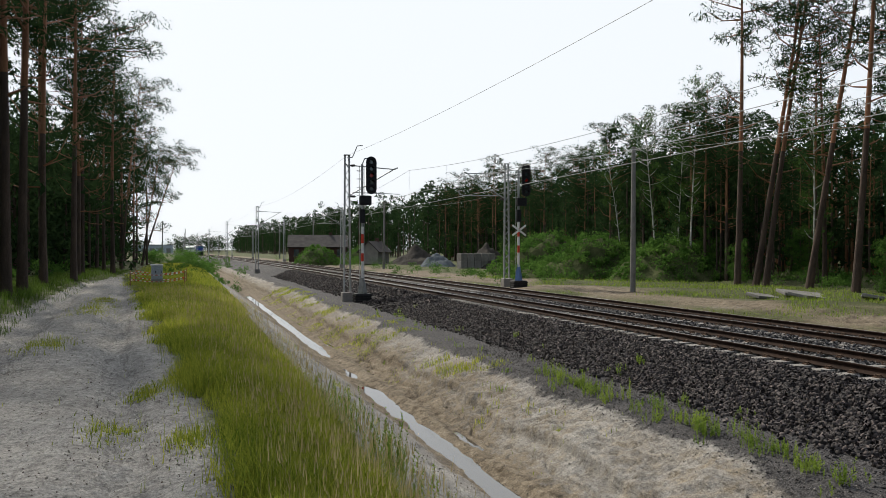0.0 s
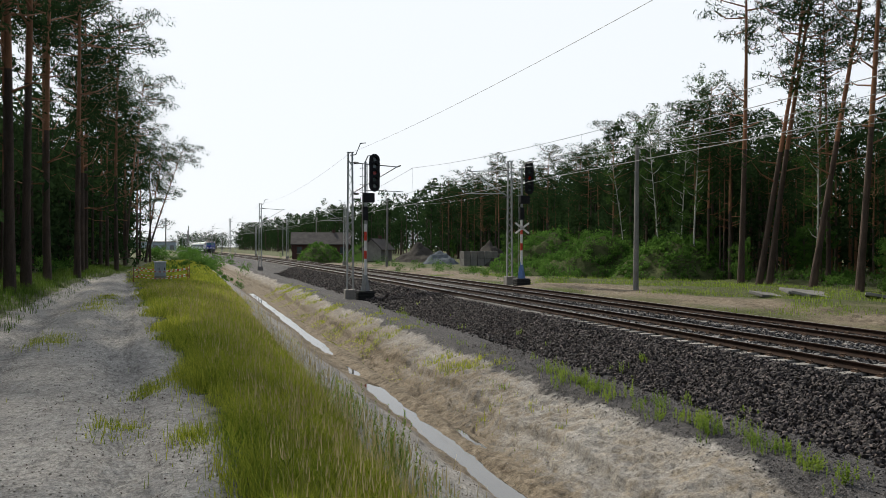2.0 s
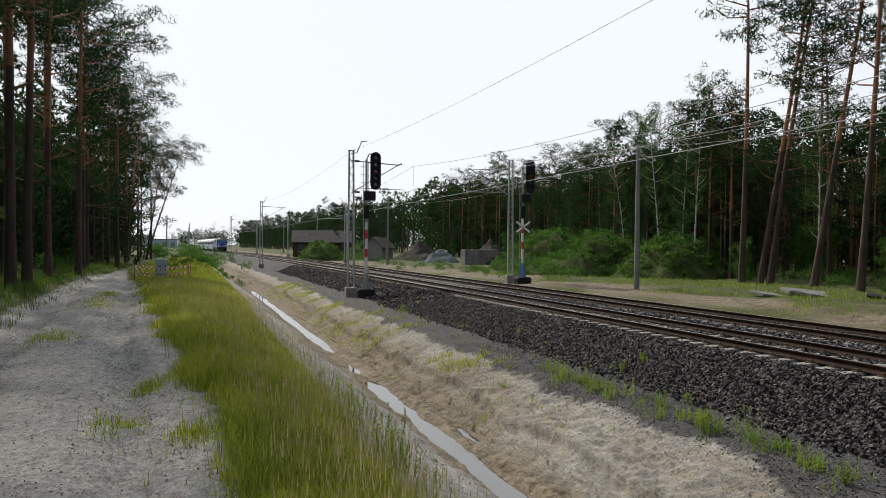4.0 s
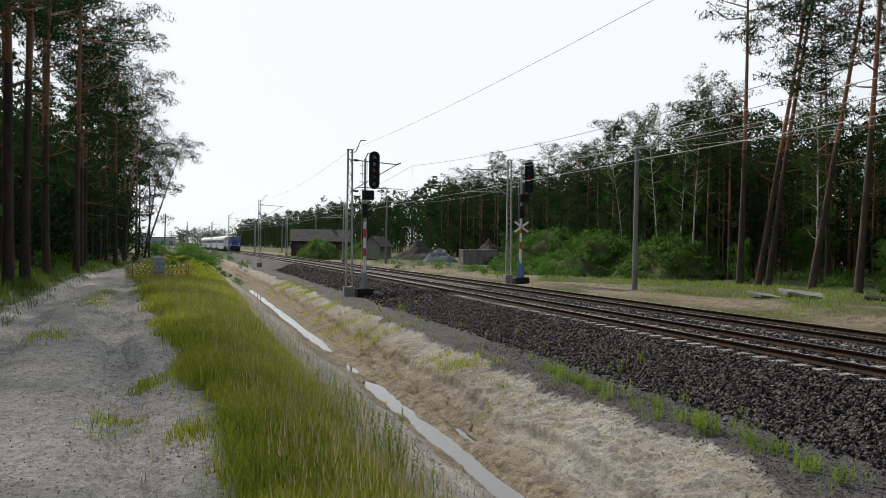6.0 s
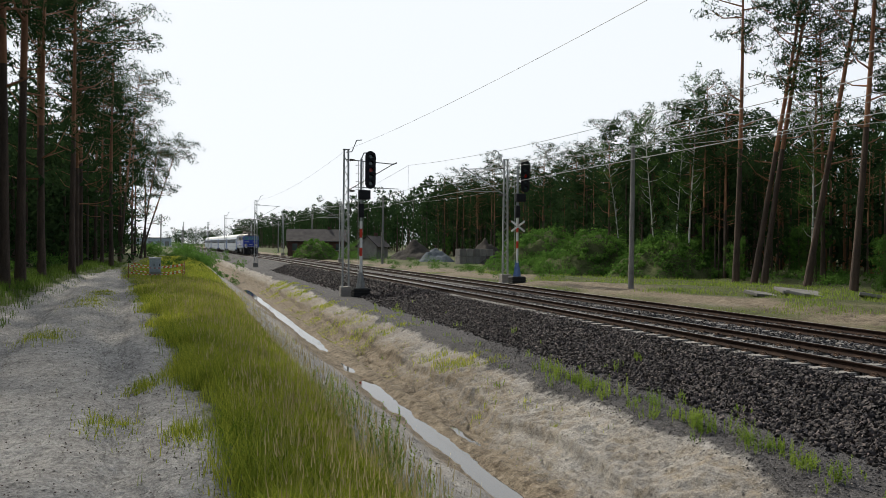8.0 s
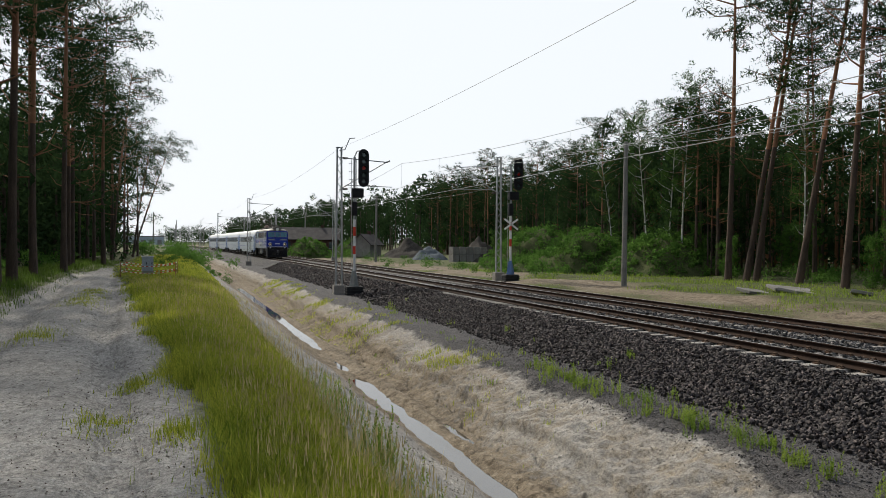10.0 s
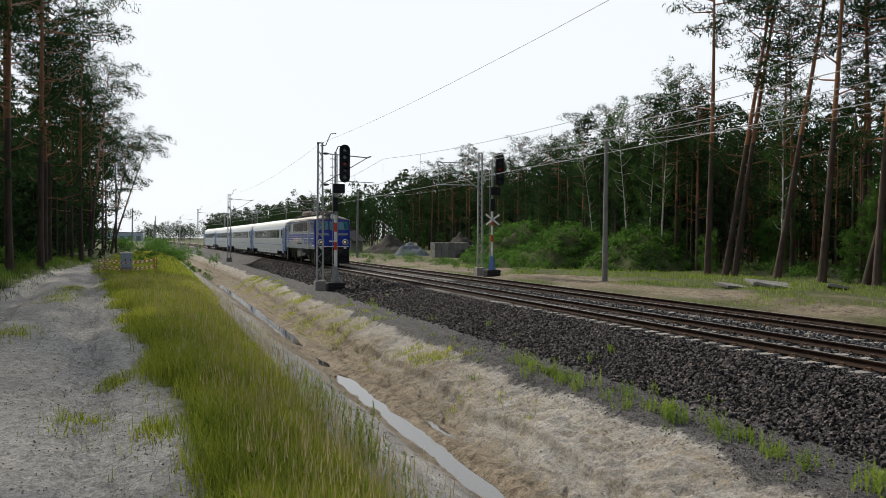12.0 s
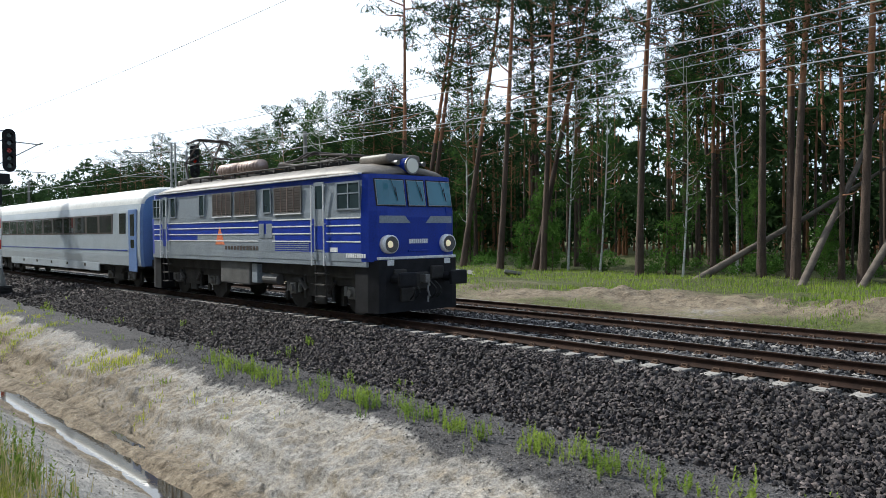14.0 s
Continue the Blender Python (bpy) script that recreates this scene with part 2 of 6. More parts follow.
def join(bm, tmp, m=None):
    if m is not None:
        tmp.transform(m)
    me = bpy.data.meshes.new("tmp")
    tmp.to_mesh(me)
    tmp.free()
    bm.from_mesh(me)
    bpy.data.meshes.remove(me)


def rod(bm, a, b, r0, r1=None, n=8, cap=True):
    a, b = Vector(a), Vector(b)
    r1 = r0 if r1 is None else r1
    d = b - a
    tmp = bmesh.new()
    bmesh.ops.create_cone(tmp, cap_ends=cap, segments=n, radius1=r0, radius2=r1, depth=d.length)
    join(bm, tmp, Matrix.Translation((a + b) / 2) @ d.to_track_quat("Z", "Y").to_matrix().to_4x4())
    return bm


def tube(points, radii, n=8):
    """Rings round a bent line: vertices and quads."""
    P, V, F = [Vector(p) for p in points], [], []
    for i, p in enumerate(P):
        d = (P[min(i + 1, len(P) - 1)] - P[max(i - 1, 0)]).normalized()
        a = d.cross(Vector((0.31, 0.95, 0.05))).normalized()
        b = d.cross(a)
        for k in range(n):
            t = 2 * math.pi * k / n
            V.append(p + (a * math.cos(t) + b * math.sin(t)) * radii[i])
    for i in range(len(P) - 1):
        for k in range(n):
            F.append((i * n + k, i * n + (k + 1) % n, (i + 1) * n + (k + 1) % n, (i + 1) * n + k))
    return V, F


# ---- plan of the line ----
TRACK_1, TRACK_2 = 12.546 + 0.7535, 12.546 + 3.783 + 0.7535
BEND = 2.127e-4


def cx(y):
    """How far the line has bent to the left at y."""
    y = np.asarray(y, dtype=float)
    yy = np.clip(y, 0, 250)
    return -BEND * yy * yy / 2 - BEND * 250 * np.maximum(y - 250, 0)


def smooth01(a, b, x):
    t = np.clip((x - a) / (b - a), 0, 1)
    return t * t * (3 - 2 * t)


def wave(x, y, s, seed=0.0):
    """A cheap smooth noise for arrays."""
    return (np.sin(x * 1.7 * s + 1.3 * np.sin(y * 0.9 * s + seed) + seed) + np.sin(y * 1.3 * s - 1.1 * np.sin(x * 1.1 * s + 2 * seed) + seed * 1.7)
            + np.sin((x + y) * 0.8 * s + seed * 2.3)) / 3


def fbm(x, y, s, seed=0, octaves=3):
    """Rough value noise for arrays, about -1 to 1."""
    x, y = np.broadcast_arrays(np.asarray(x, float) * s, np.asarray(y, float) * s)
    out, amp, norm = np.zeros(x.shape), 1.0, 0.0
    for o in range(octaves):
        xi, yi = np.floor(x), np.floor(y)
        fx, fy = x - xi, y - yi
        fx, fy = fx * fx * (3 - 2 * fx), fy * fy * (3 - 2 * fy)

        def corner(a, b):
            h = np.sin((xi + a) * 127.1 + (yi + b) * 311.7 + 17.3 * (seed + o)) * 43758.5453
            return 2 * (h - np.floor(h)) - 1
        top = corner(0, 0) * (1 - fx) + corner(1, 0) * fx
        low = corner(0, 1) * (1 - fx) + corner(1, 1) * fx
        out, norm = out + amp * (top * (1 - fy) + low * fy), norm + amp
        x, y, amp = x * 2.03 + 5.1, y * 2.03 + 9.7, amp * 0.55
    return out / norm


# height of the ground across the line (lateral metres, height)
SECTION_X = [-3000, -60, -9, -6.2, -4.6, -3.6, -2.6, -1.2, 0.2, 1.2, 1.75, 2.68, 4.77, 5.06, 5.31, 5.54, 5.89, 6.57, 7.83, 8.4, 10.25, 11.85, 18.7, 19.7, 22, 26, 34, 60, 3000]
SECTION_Z = [1.0, 1.0, 0.85, 0.78, 0.66, 0.60, 0.66, 0.64, 0.62, 0.36, 0.05, -0.63, -2.01, -2.15, -2.27, -2.15, -1.95, -1.62, -1.20, -0.98, -0.92, -0.24, -0.24, -0.55, -0.35, -0.25, -0.15, 0.0, 0.0]
DITCH, WATER_Z = 5.31, -2.15


def road_edges(y):
    """Left and right edge of the sand track, lateral."""
    return np.interp(y, [0, 10, 20, 40, 48, 58, 110], [-2.6, -3.2, -4.1, -5.3, -5.5, -4.6, -4.6]), np.interp(y, [0, 5, 7, 11.6, 24, 40, 48, 58, 110], [0.2, 0.19, 0.12, -0.3, -1.5, -2.9, -3.8, -4.6, -4.6])


def ground_z(lat, y):
    z = np.interp(lat, SECTION_X, SECTION_Z)
    z = z - 0.27 * smooth01(16, 44, y) * (1 - smooth01(0.5, 2.2, lat)) * smooth01(-40, -12, lat)
    bank = smooth01(1.5, 2.5, lat) * (1 - smooth01(7.5, 9, lat)) * (1 - 0.9 * np.exp(-((lat - DITCH) / 0.5) ** 2))
    z = z + bank * (0.10 * wave(lat, y, 0.8, 1.0) + 0.12 * fbm(lat, y, 1.1, 2, 4) + 0.06 * fbm(lat, y, 3.6, 3, 3) - 0.05 * np.abs(fbm(lat * 0.6, y, 5.5, 13, 2)))
    # the lower, washed-out step of the far bank ends in a ragged little scarp
    scarp = 6.75 + 0.30 * fbm(0 * y, y, 0.55, 4, 3) + 0.10 * fbm(lat, y, 2.5, 5, 2)
    z = z - 0.22 * smooth01(0.10, -0.03, lat - scarp) * smooth01(5.7, 6.1, lat)
    # a thin crack runs along it, and a digger's bucket left slanting grooves above
    z = z - 0.12 * np.exp(-((lat - scarp + 0.42 + 0.06 * fbm(lat, y, 4.0, 6, 2)) / 0.032) ** 2) * smooth01(5.7, 6.1, lat)
    groove = np.sin(14.0 * (y + 1.1 * lat) + 2.2 * fbm(lat, y, 1.3, 7, 2))
    z = z + 0.03 * groove * smooth01(scarp, scarp + 0.3, lat) * (1 - smooth01(8.0, 8.5, lat)) * (0.4 + 0.6 * np.clip(fbm(lat, y, 0.5, 8, 2) + 0.4, 0, 1))
    # fine gravel of the path beside the ballast
    z = z + 0.03 * fbm(lat, y, 6.0, 9, 2) * smooth01(8.2, 8.7, lat) * (1 - smooth01(10.3, 10.6, lat))
    # sand has slipped into the ditch and parts the water
    z = z + 0.16 * np.exp(-((lat - DITCH) / 0.5) ** 2) * (np.exp(-((y - 29.5) / 2.2) ** 2) + np.exp(-((y - 25.2) / 1.0) ** 2) + 0.55 * np.exp(-((y - 19) / 0.5) ** 2))
    z = z + 0.07 * np.exp(-((lat - DITCH) / 0.6) ** 2) * fbm(lat, y, 1.2, 10, 3)
    road = (1 - smooth01(0, 1.5, lat))
    mid_road = sum(road_edges(y)) / 2
    for off in (-0.85, 0.85):
        rut = np.exp(-((lat - mid_road - off - 0.15 * wave(0 * y, y, 0.25, off)) / 0.28) ** 2)
        z = z - road * rut * (0.10 + 0.04 * wave(lat, y, 6.0, 1.0))
    z = z + road * (0.03 * fbm(lat, y, 2.2, 11, 3) + 0.022 * np.clip(fbm(lat, y, 7.0, 12, 2), 0, 1) * (0.4 + smooth01(-2.0, -0.6, lat - road_edges(y)[1])))
    # lugs of tyres pressed into the wheel lines
    for off in (-1.0, -0.7, 0.7, 1.0):
        line = np.exp(-((lat - mid_road - off - 0.15 * wave(0 * y, y, 0.25, off)) / 0.09) ** 2)
        z = z - road * line * 0.028 * (1 + np.sin(y * 30.0))
    z = z + road * (0.035 * wave(lat, y, 1.4, 3.0) + 0.02 * wave(lat, y, 4.5, 4.0))
    right = smooth01(18.9, 22, lat)
    z = z + right * (0.12 * wave(lat, y, 0.5, 5.0) + 0.06 * wave(lat, y, 1.7, 6.0))
    # heaps of dug sand beside the second track
    z = z + 0.42 * np.exp(-((lat - 24.5) / 1.6) ** 2) * smooth01(1, 5, y) * (1 - smooth01(17, 21, y)) * (0.6 + 0.9 * fbm(lat, y, 0.7, 14, 3))
    z = z + 0.14 * fbm(lat, y, 2.0, 15, 3) * np.exp(-((lat - 24) / 2.2) ** 2) * (1 - smooth01(24, 34, y))
    return z


def build_ground():
    lats = np.unique(np.concatenate([[-3000, -900, -300, -120, -60, -40, -25, -15], np.arange(-12, -5, 0.3), np.arange(-5, 1.2, 0.09), np.arange(1.2, 5.8, 0.075), np.arange(5.8, 7.5, 0.035), np.arange(7.5, 10.4, 0.075), np.arange(10.4, 20, 0.5), np.arange(20, 28, 0.2), np.arange(28, 36, 0.5),
                                     [37, 40, 45, 55, 80, 120, 300, 900, 3000]]))
    ys = np.unique(np.concatenate([[-600, -200, -80, -40, -20, -10], np.arange(-6, 2, 0.4), np.arange(2, 22, 0.07), np.arange(22, 30, 0.12), np.arange(30, 40, 0.3), np.arange(40, 110, 0.8), np.arange(110, 420, 8), [450, 500, 600, 800, 1200, 2000, 3500]]))
    L, Y = np.meshgrid(lats, ys)
    Zg = ground_z(L, Y)
    V = np.stack([L + cx(Y), Y, Zg], -1).reshape(-1, 3)
    nx, ny = len(lats), len(ys)
    i = (np.arange(ny - 1)[:, None] * nx + np.arange(nx - 1)[None]).ravel()
    me = mesh_np("ground", V, np.stack([i, i + 1, i + nx + 1, i + nx], -1), True)
    rl, rr = road_edges(Y)
    # cover: red = grown over, green = gravel, blue = damp soil
    grown = smooth01(-0.5, 0.7, L - rr) * (1 - smooth01(1.4, 2.3, L)) + smooth01(-0.4, 0.9, rl - L) + 0.30 * smooth01(4.9, 6, L) * (1 - smooth01(8, 9, L)) * smooth01(16, 40, Y)
    grown = np.maximum(grown, smooth01(27, 31, L) * 0.95 + smooth01(19.5, 22, L) * 0.66 * (1 + 0.55 * wave(L, Y, 0.55, 8.0)) * (1 - 0.5 * np.exp(-((L - 24) / 2.0) ** 2)))
    grav = smooth01(7.5, 8.6, L + 0.35 * fbm(L, Y, 0.9, 21, 3)) * (1 - smooth01(19.0, 20.2, L))
    damp = smooth01(19.0, 20.5, L) * (1 - smooth01(27, 30, L)) * (0.85 + 0.3 * wave(L, Y, 0.9, 2.2)) + np.exp(-((L - DITCH) / 0.7) ** 2) * 0.6 + 0.50 * smooth01(5.0, 5.8, L) * (1 - smooth01(7.9, 8.6, L)) * (0.92 + 0.30 * fbm(L, Y, 0.6, 20, 4) + 0.10 * fbm(L, Y, 3.0, 22, 2)) + 0.32 * smooth01(2.2, 4, L) * (1 - smooth01(4.8, 5.3, L)) * (0.6 + 0.5 * wave(L, Y, 0.7, 9.0)) + 0.3 * smooth01(14, 30, Y) * smooth01(2.2, 4, L) * (1 - smooth01(6, 8, L))
    col = np.stack([grown, grav, damp, np.ones_like(L)], -1).reshape(-1, 4).clip(0, 1).astype(np.float32)
    ca = me.color_attributes.new("cover", "FLOAT_COLOR", "POINT")
    ca.data.foreach_set("color", col.ravel())
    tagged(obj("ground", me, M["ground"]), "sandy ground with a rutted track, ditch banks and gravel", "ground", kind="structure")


build_ground()


# ---- ditch water ----
def water_mat():
    m = bpy.data.materials.new("ditch water")
    m.use_nodes = True
    nt = m.node_tree
    b = nt.nodes["Principled BSDF"]
    b.inputs["Base Color"].default_value = (0.045, 0.035, 0.02, 1)
    b.inputs["Roughness"].default_value, b.inputs["IOR"].default_value = 0.02, 1.9
    b.inputs["Specular IOR Level"].default_value = 0.9
    bp = nt.nodes.new("ShaderNodeBump")
    bp.inputs["Strength"].default_value, bp.inputs["Distance"].default_value = 0.02, 0.02
    nt.links.new(noise_tex(nt, 6, 3), bp.inputs["Height"])
    nt.links.new(bp.outputs[0], b.inputs["Normal"])
    return m


def build_water():
    ys = np.arange(3, 75, 0.3)
    V = np.concatenate([np.stack([4.4 + cx(ys), ys, np.full_like(ys, WATER_Z)], -1), np.stack([6.1 + cx(ys), ys, np.full_like(ys, WATER_Z)], -1)])
    n = len(ys)
    i = np.arange(n - 1)
    F = np.stack([i, i + n, i + n + 1, i + 1], -1)
    tagged(obj("ditch_water", mesh_np("ditch_water", V, F), water_mat()), "shallow still water in a sandy ditch", "water", kind="structure")


build_water()


# ---- tracks ----
def rail_mesh(lat, y0, y1):
    """A rail swept along the line: foot, web and head."""
    prof = [(-0.075, -0.172), (0.075, -0.172), (0.075, -0.160), (0.012, -0.135), (0.010, -0.05), (0.034, -0.035), (0.036, -0.008), (0.028, 0.0), (-0.028, 0.0), (-0.036, -0.008), (-0.034, -0.035), (-0.010, -0.05), (-0.012, -0.135), (-0.075, -0.160)]
    ys = np.concatenate([np.arange(y0, 120, 6), np.arange(120, y1, 20)])
    k, V, F = len(prof), [], []
    for y in ys:
        for px, pz in prof:
            V.append((lat + px + float(cx(y)), y, pz))
    for i in range(len(ys) - 1):
        for j in range(k):
            F.append((i * k + j, i * k + (j + 1) % k, (i + 1) * k + (j + 1) % k, (i + 1) * k + j))
    me = mesh_np("rail", V, F)
    me.materials.append(M["rail"])
    me.materials.append(M["railtop"])
    idx = np.array([1 if f % k == 7 else 0 for f in range(len(F))], dtype=np.int32)
    me.polygons.foreach_set("material_index", idx)
    return me


def sleeper_mesh():
    bm = bmesh.new()
    box(bm, -1.25, 1.25, -0.13, 0.13, -0.40, -0.185, 0.02)
    for v in bm.verts:
        if abs(v.co.x) < 0.4 and v.co.z > -0.3:
            v.co.z -= 0.03
    me = bpy.data.meshes.new("sleeper")
    bm.to_mesh(me)
    bm.free()
    me.materials.append(M["concrete"])
    return me


def clip_mesh():
    bm = bmesh.new()
    for s in (-1, 1):
        for e in (-0.05, 0.05):
            rod(bm, (s * 0.07, e, -0.165), (s * 0.13, e, -0.12), 0.012, n=6)
            rod(bm, (s * 0.13, e, -0.12), (s * 0.17, e, -0.18), 0.012, n=6)
        rod(bm, (s * 0.13, -0.06, -0.13), (s * 0.13, 0.06, -0.13), 0.014, n=6)
        box(bm, min(s * 0.08, s * 0.18), max(s * 0.08, s * 0.18), -0.08, 0.08, -0.19, -0.165)
    me = bpy.data.meshes.new("rail_clip")
    bm.to_mesh(me)
    bm.free()
    me.materials.append(M["clip"])
    return me


def build_track(lat, label):
    tr = thing("railway_track", Matrix(), label, "railway track", "two parallel tracks", "structure")
    for s in (-0.7535, 0.7535):
        obj("rail", rail_mesh(lat + s, -40, 900), [M["rail"], M["railtop"]], tr, "rusty rail with a polished head")
    sm, cm = sleeper_mesh(), clip_mesh()
    V, F = [], []
    bv = [Vector((x, y, z)) for x in (-1.25, 1.25) for y in (-0.13, 0.13) for z in (-0.3, -0.185)]
    bf = [(1, 5, 7, 3), (0, 4, 5, 1), (2, 3, 7, 6), (0, 1, 3, 2), (4, 6, 7, 5)]
    for i in range(560):
        y = -9 + i * 0.6
        x = lat + float(cx(y))
        m = pose(x, y, 0, 0, 0, math.degrees(BEND * max(0, min(y, 250))))
        if i < 130:
            o = new("sleeper", sm)
            o.parent, o.matrix_basis = tr, m
            if i < 60:
                for s in (-0.7535, 0.7535):
                    c = new("rail_clip", cm)
                    c.parent, c.matrix_basis = o, pose(s, 0, 0)
        else:
            n = len(V)
            V += [m @ v for v in bv]
            F += [tuple(n + k for k in f) for f in bf]
    me = bpy.data.meshes.new("far_sleepers")
    me.from_pydata(V, [], F)
    tagged(obj("far_sleepers", me, M["concrete"], tr), kind="stuff")


build_track(TRACK_1, "near railway track on concrete sleepers in dark ballast")
build_track(TRACK_2, "far railway track on concrete sleepers in grey ballast")


def stones(name, n, box_, zfun, size, seed, label, material="stone", category="ballast"):
    """Broken stones, each a bent little block turned at random."""
    rng = np.random.default_rng(seed)
    u0, u1, y0, y1 = box_
    base = np.array([(-1, -1, -1), (1, -1, -1), (1, 1, -1), (-1, 1, -1), (-0.7, -0.7, 1), (0.7, -0.8, 0.8), (0.8, 0.6, 1), (-0.6, 0.8, 0.7)], float)
    faces = np.array([(4, 5, 6, 7), (0, 1, 5, 4), (1, 2, 6, 5), (2, 3, 7, 6), (3, 0, 4, 7)])
    lat, y = rng.uniform(u0, u1, n), y0 + (y1 - y0) * rng.uniform(0, 1, n) ** 1.35
    lat = np.where(lat < u0 + 0.25, lat - np.abs(rng.normal(0, 0.22, n)), lat)
    s = size * rng.uniform(0.55, 1.25, (n, 1, 3)) * np.array([1.2, 1.0, 0.75])
    P = (base[None] + rng.uniform(-0.28, 0.28, (n, 8, 3))) * s
    q = rng.normal(size=(n, 4))
    q /= np.linalg.norm(q, axis=1)[:, None]
    w, a, b, c = q.T
    R = np.stack([1 - 2 * (b * b + c * c), 2 * (a * b - c * w), 2 * (a * c + b * w), 2 * (a * b + c * w), 1 - 2 * (a * a + c * c), 2 * (b * c - a * w), 2 * (a * c - b * w), 2 * (b * c + a * w), 1 - 2 * (a * a + b * b)], -1).reshape(n, 3, 3)
    P = np.einsum("nij,nkj->nki", R, P)
    P += np.stack([lat + cx(y), y, zfun(lat, y) + size * rng.uniform(-0.1, 0.6, n)], -1)[:, None]
    F = (faces[None] + 8 * np.arange(n)[:, None, None]).reshape(-1, 4)
    tagged(obj(name, mesh_np(name, P.reshape(-1, 3), F), M[material]), label, category, kind="stuff")


def bed_z(lat, y):
    return np.interp(lat, [8.4, 10.2, 11.85, 18.7, 19.6], [-0.98, -0.91, -0.24, -0.24, -0.55])


stones("ballast_slope", 44000, (9.95, 12.15, 0, 42), bed_z, 0.034, 3, "dark broken ballast stones on the shoulder")
M["bedstone"] = stone_mat("cleaner ballast stone", (0.05, 0.05, 0.053), (0.12, 0.118, 0.12))
stones("ballast_bed", 24000, (12.1, 18.7, 0, 42), lambda a, b: bed_z(a, b) + 0.03 * (a > 12.5), 0.036, 4, "broken ballast stones between the sleepers", "bedstone")
stones("ballast_far", 9000, (10.0, 12.3, 36, 95), bed_z, 0.055, 5, "broken ballast stones along the track")
M["chip"] = stone_mat("gravel chips", (0.05, 0.047, 0.048), (0.105, 0.10, 0.10))
stones("path_gravel", 15000, (8.3, 10.1, 2, 24), lambda a, b: ground_z(a, b) - 0.006, 0.012, 8, "fine grey gravel beside the ballast", "chip", "gravel")
M["clod"] = mat("sand clods", (0.22, 0.195, 0.165), (0.34, 0.31, 0.27), 5, 50, 0.95, 0.3)
stones("forest_litter", 700, (-1.5, 0.5, 3.4, 12), ground_z, 0.005, 9, "dark bits of bark and soil on the sand", "pinebark", "litter")
stones("sand_clods", 2500, (-4.2, 0.4, 3.5, 26), ground_z, 0.007, 6, "small clods of sand on the track", "clod", "sand")
stones("bank_clods", 3500, (2.2, 8.4, 2, 24), ground_z, 0.010, 7, "small clods of sand on the ditch banks", "clod", "sand")


# ---- train ----
M["blue"] = mat("glossy blue paint", (0.008, 0.030, 0.27), (0.012, 0.040, 0.34), 1.5, 25, 0.35, 0.02, spec=0.35)
M["lgrey"] = mat("silver grey paint", (0.22, 0.25, 0.285), (0.29, 0.32, 0.355), 1.2, 25, 0.35, 0.02, spec=0.5)
M["stripe"] = mat("white stripe paint", (0.72, 0.72, 0.72), (0.82, 0.82, 0.82), 3, 30, 0.3, 0.01)
M["lroof"] = mat("dirty roof paint", (0.075, 0.063, 0.052), (0.21, 0.18, 0.15), 1.2, 20, 0.55, 0.06)
M["cgrey"] = mat("pale coach paint", (0.36, 0.405, 0.45), (0.44, 0.485, 0.53), 0.6, 20, 0.32, 0.015, spec=0.5)
M["croof"] = mat("white coach roof", (0.62, 0.62, 0.60), (0.74, 0.74, 0.72), 0.8, 20, 0.4, 0.02)
M["cblue"] = mat("pale blue coach end", (0.12, 0.20, 0.42), (0.15, 0.24, 0.48), 1.2, 20, 0.4, 0.02)
M["under"] = mat("grimy running gear", (0.018, 0.017, 0.016), (0.05, 0.045, 0.04), 2.5, 30, 0.8, 0.15)
M["steel"] = mat("worn grey steel", (0.16, 0.155, 0.15), (0.26, 0.25, 0.24), 4, 40, 0.5, 0.1, 0.7)
M["boxgrey"] = mat("grimy grey box", (0.07, 0.068, 0.066), (0.13, 0.125, 0.12), 2, 30, 0.6, 0.1)
M["grille"] = mat("brown louvre", (0.035, 0.026, 0.023), (0.065, 0.047, 0.038), 5, 40, 0.6, 0.1)
M["orange"] = mat("orange paint", (0.75, 0.20, 0.09), (0.85, 0.28, 0.14), 2, 20, 0.35, 0.02)
M["copper"] = mat("oxidised resistor casing", (0.30, 0.22, 0.19), (0.46, 0.36, 0.32), 5, 40, 0.4, 0.05, 0.6)
M["lens"] = glow_mat("headlamp lens", (1.0, 0.80, 0.50), 0.3)
# the top lamp is off; a weak emission is added to brighten its lens
M["toplens"] = glow_mat("unlit lens with added glow", (0.55, 0.55, 0.50), 0.12)
M["rubber"] = mat("black rubber", (0.01, 0.01, 0.01), (0.02, 0.02, 0.02), 5, 40, 0.7, 0.05)


def glass_mat(name, c, rough=0.04):
    m = bpy.data.materials.new(name)
    m.use_nodes = True
    nt = m.node_tree
    b = nt.nodes["Principled BSDF"]
    nt.links.new(ramp(nt, noise_tex(nt, 0.8, 2), [(0.3, c), (0.7, tuple(1.5 * v for v in c))]), b.inputs["Base Color"])
    b.inputs["Roughness"].default_value, b.inputs["IOR"].default_value = rough, 1.5
    b.inputs["Specular IOR Level"].default_value = 0.8
    return m


M["glass"] = glass_mat("dark cab glass", (0.03, 0.045, 0.05))
M["screen"] = glass_mat("windscreen glass", (0.03, 0.12, 0.16))
M["cglass"] = glass_mat("tinted coach glass", (0.035, 0.038, 0.036))

ARC = [(math.sin(t), math.cos(t)) for t in np.linspace(math.pi / 2, -math.pi / 2, 11)]


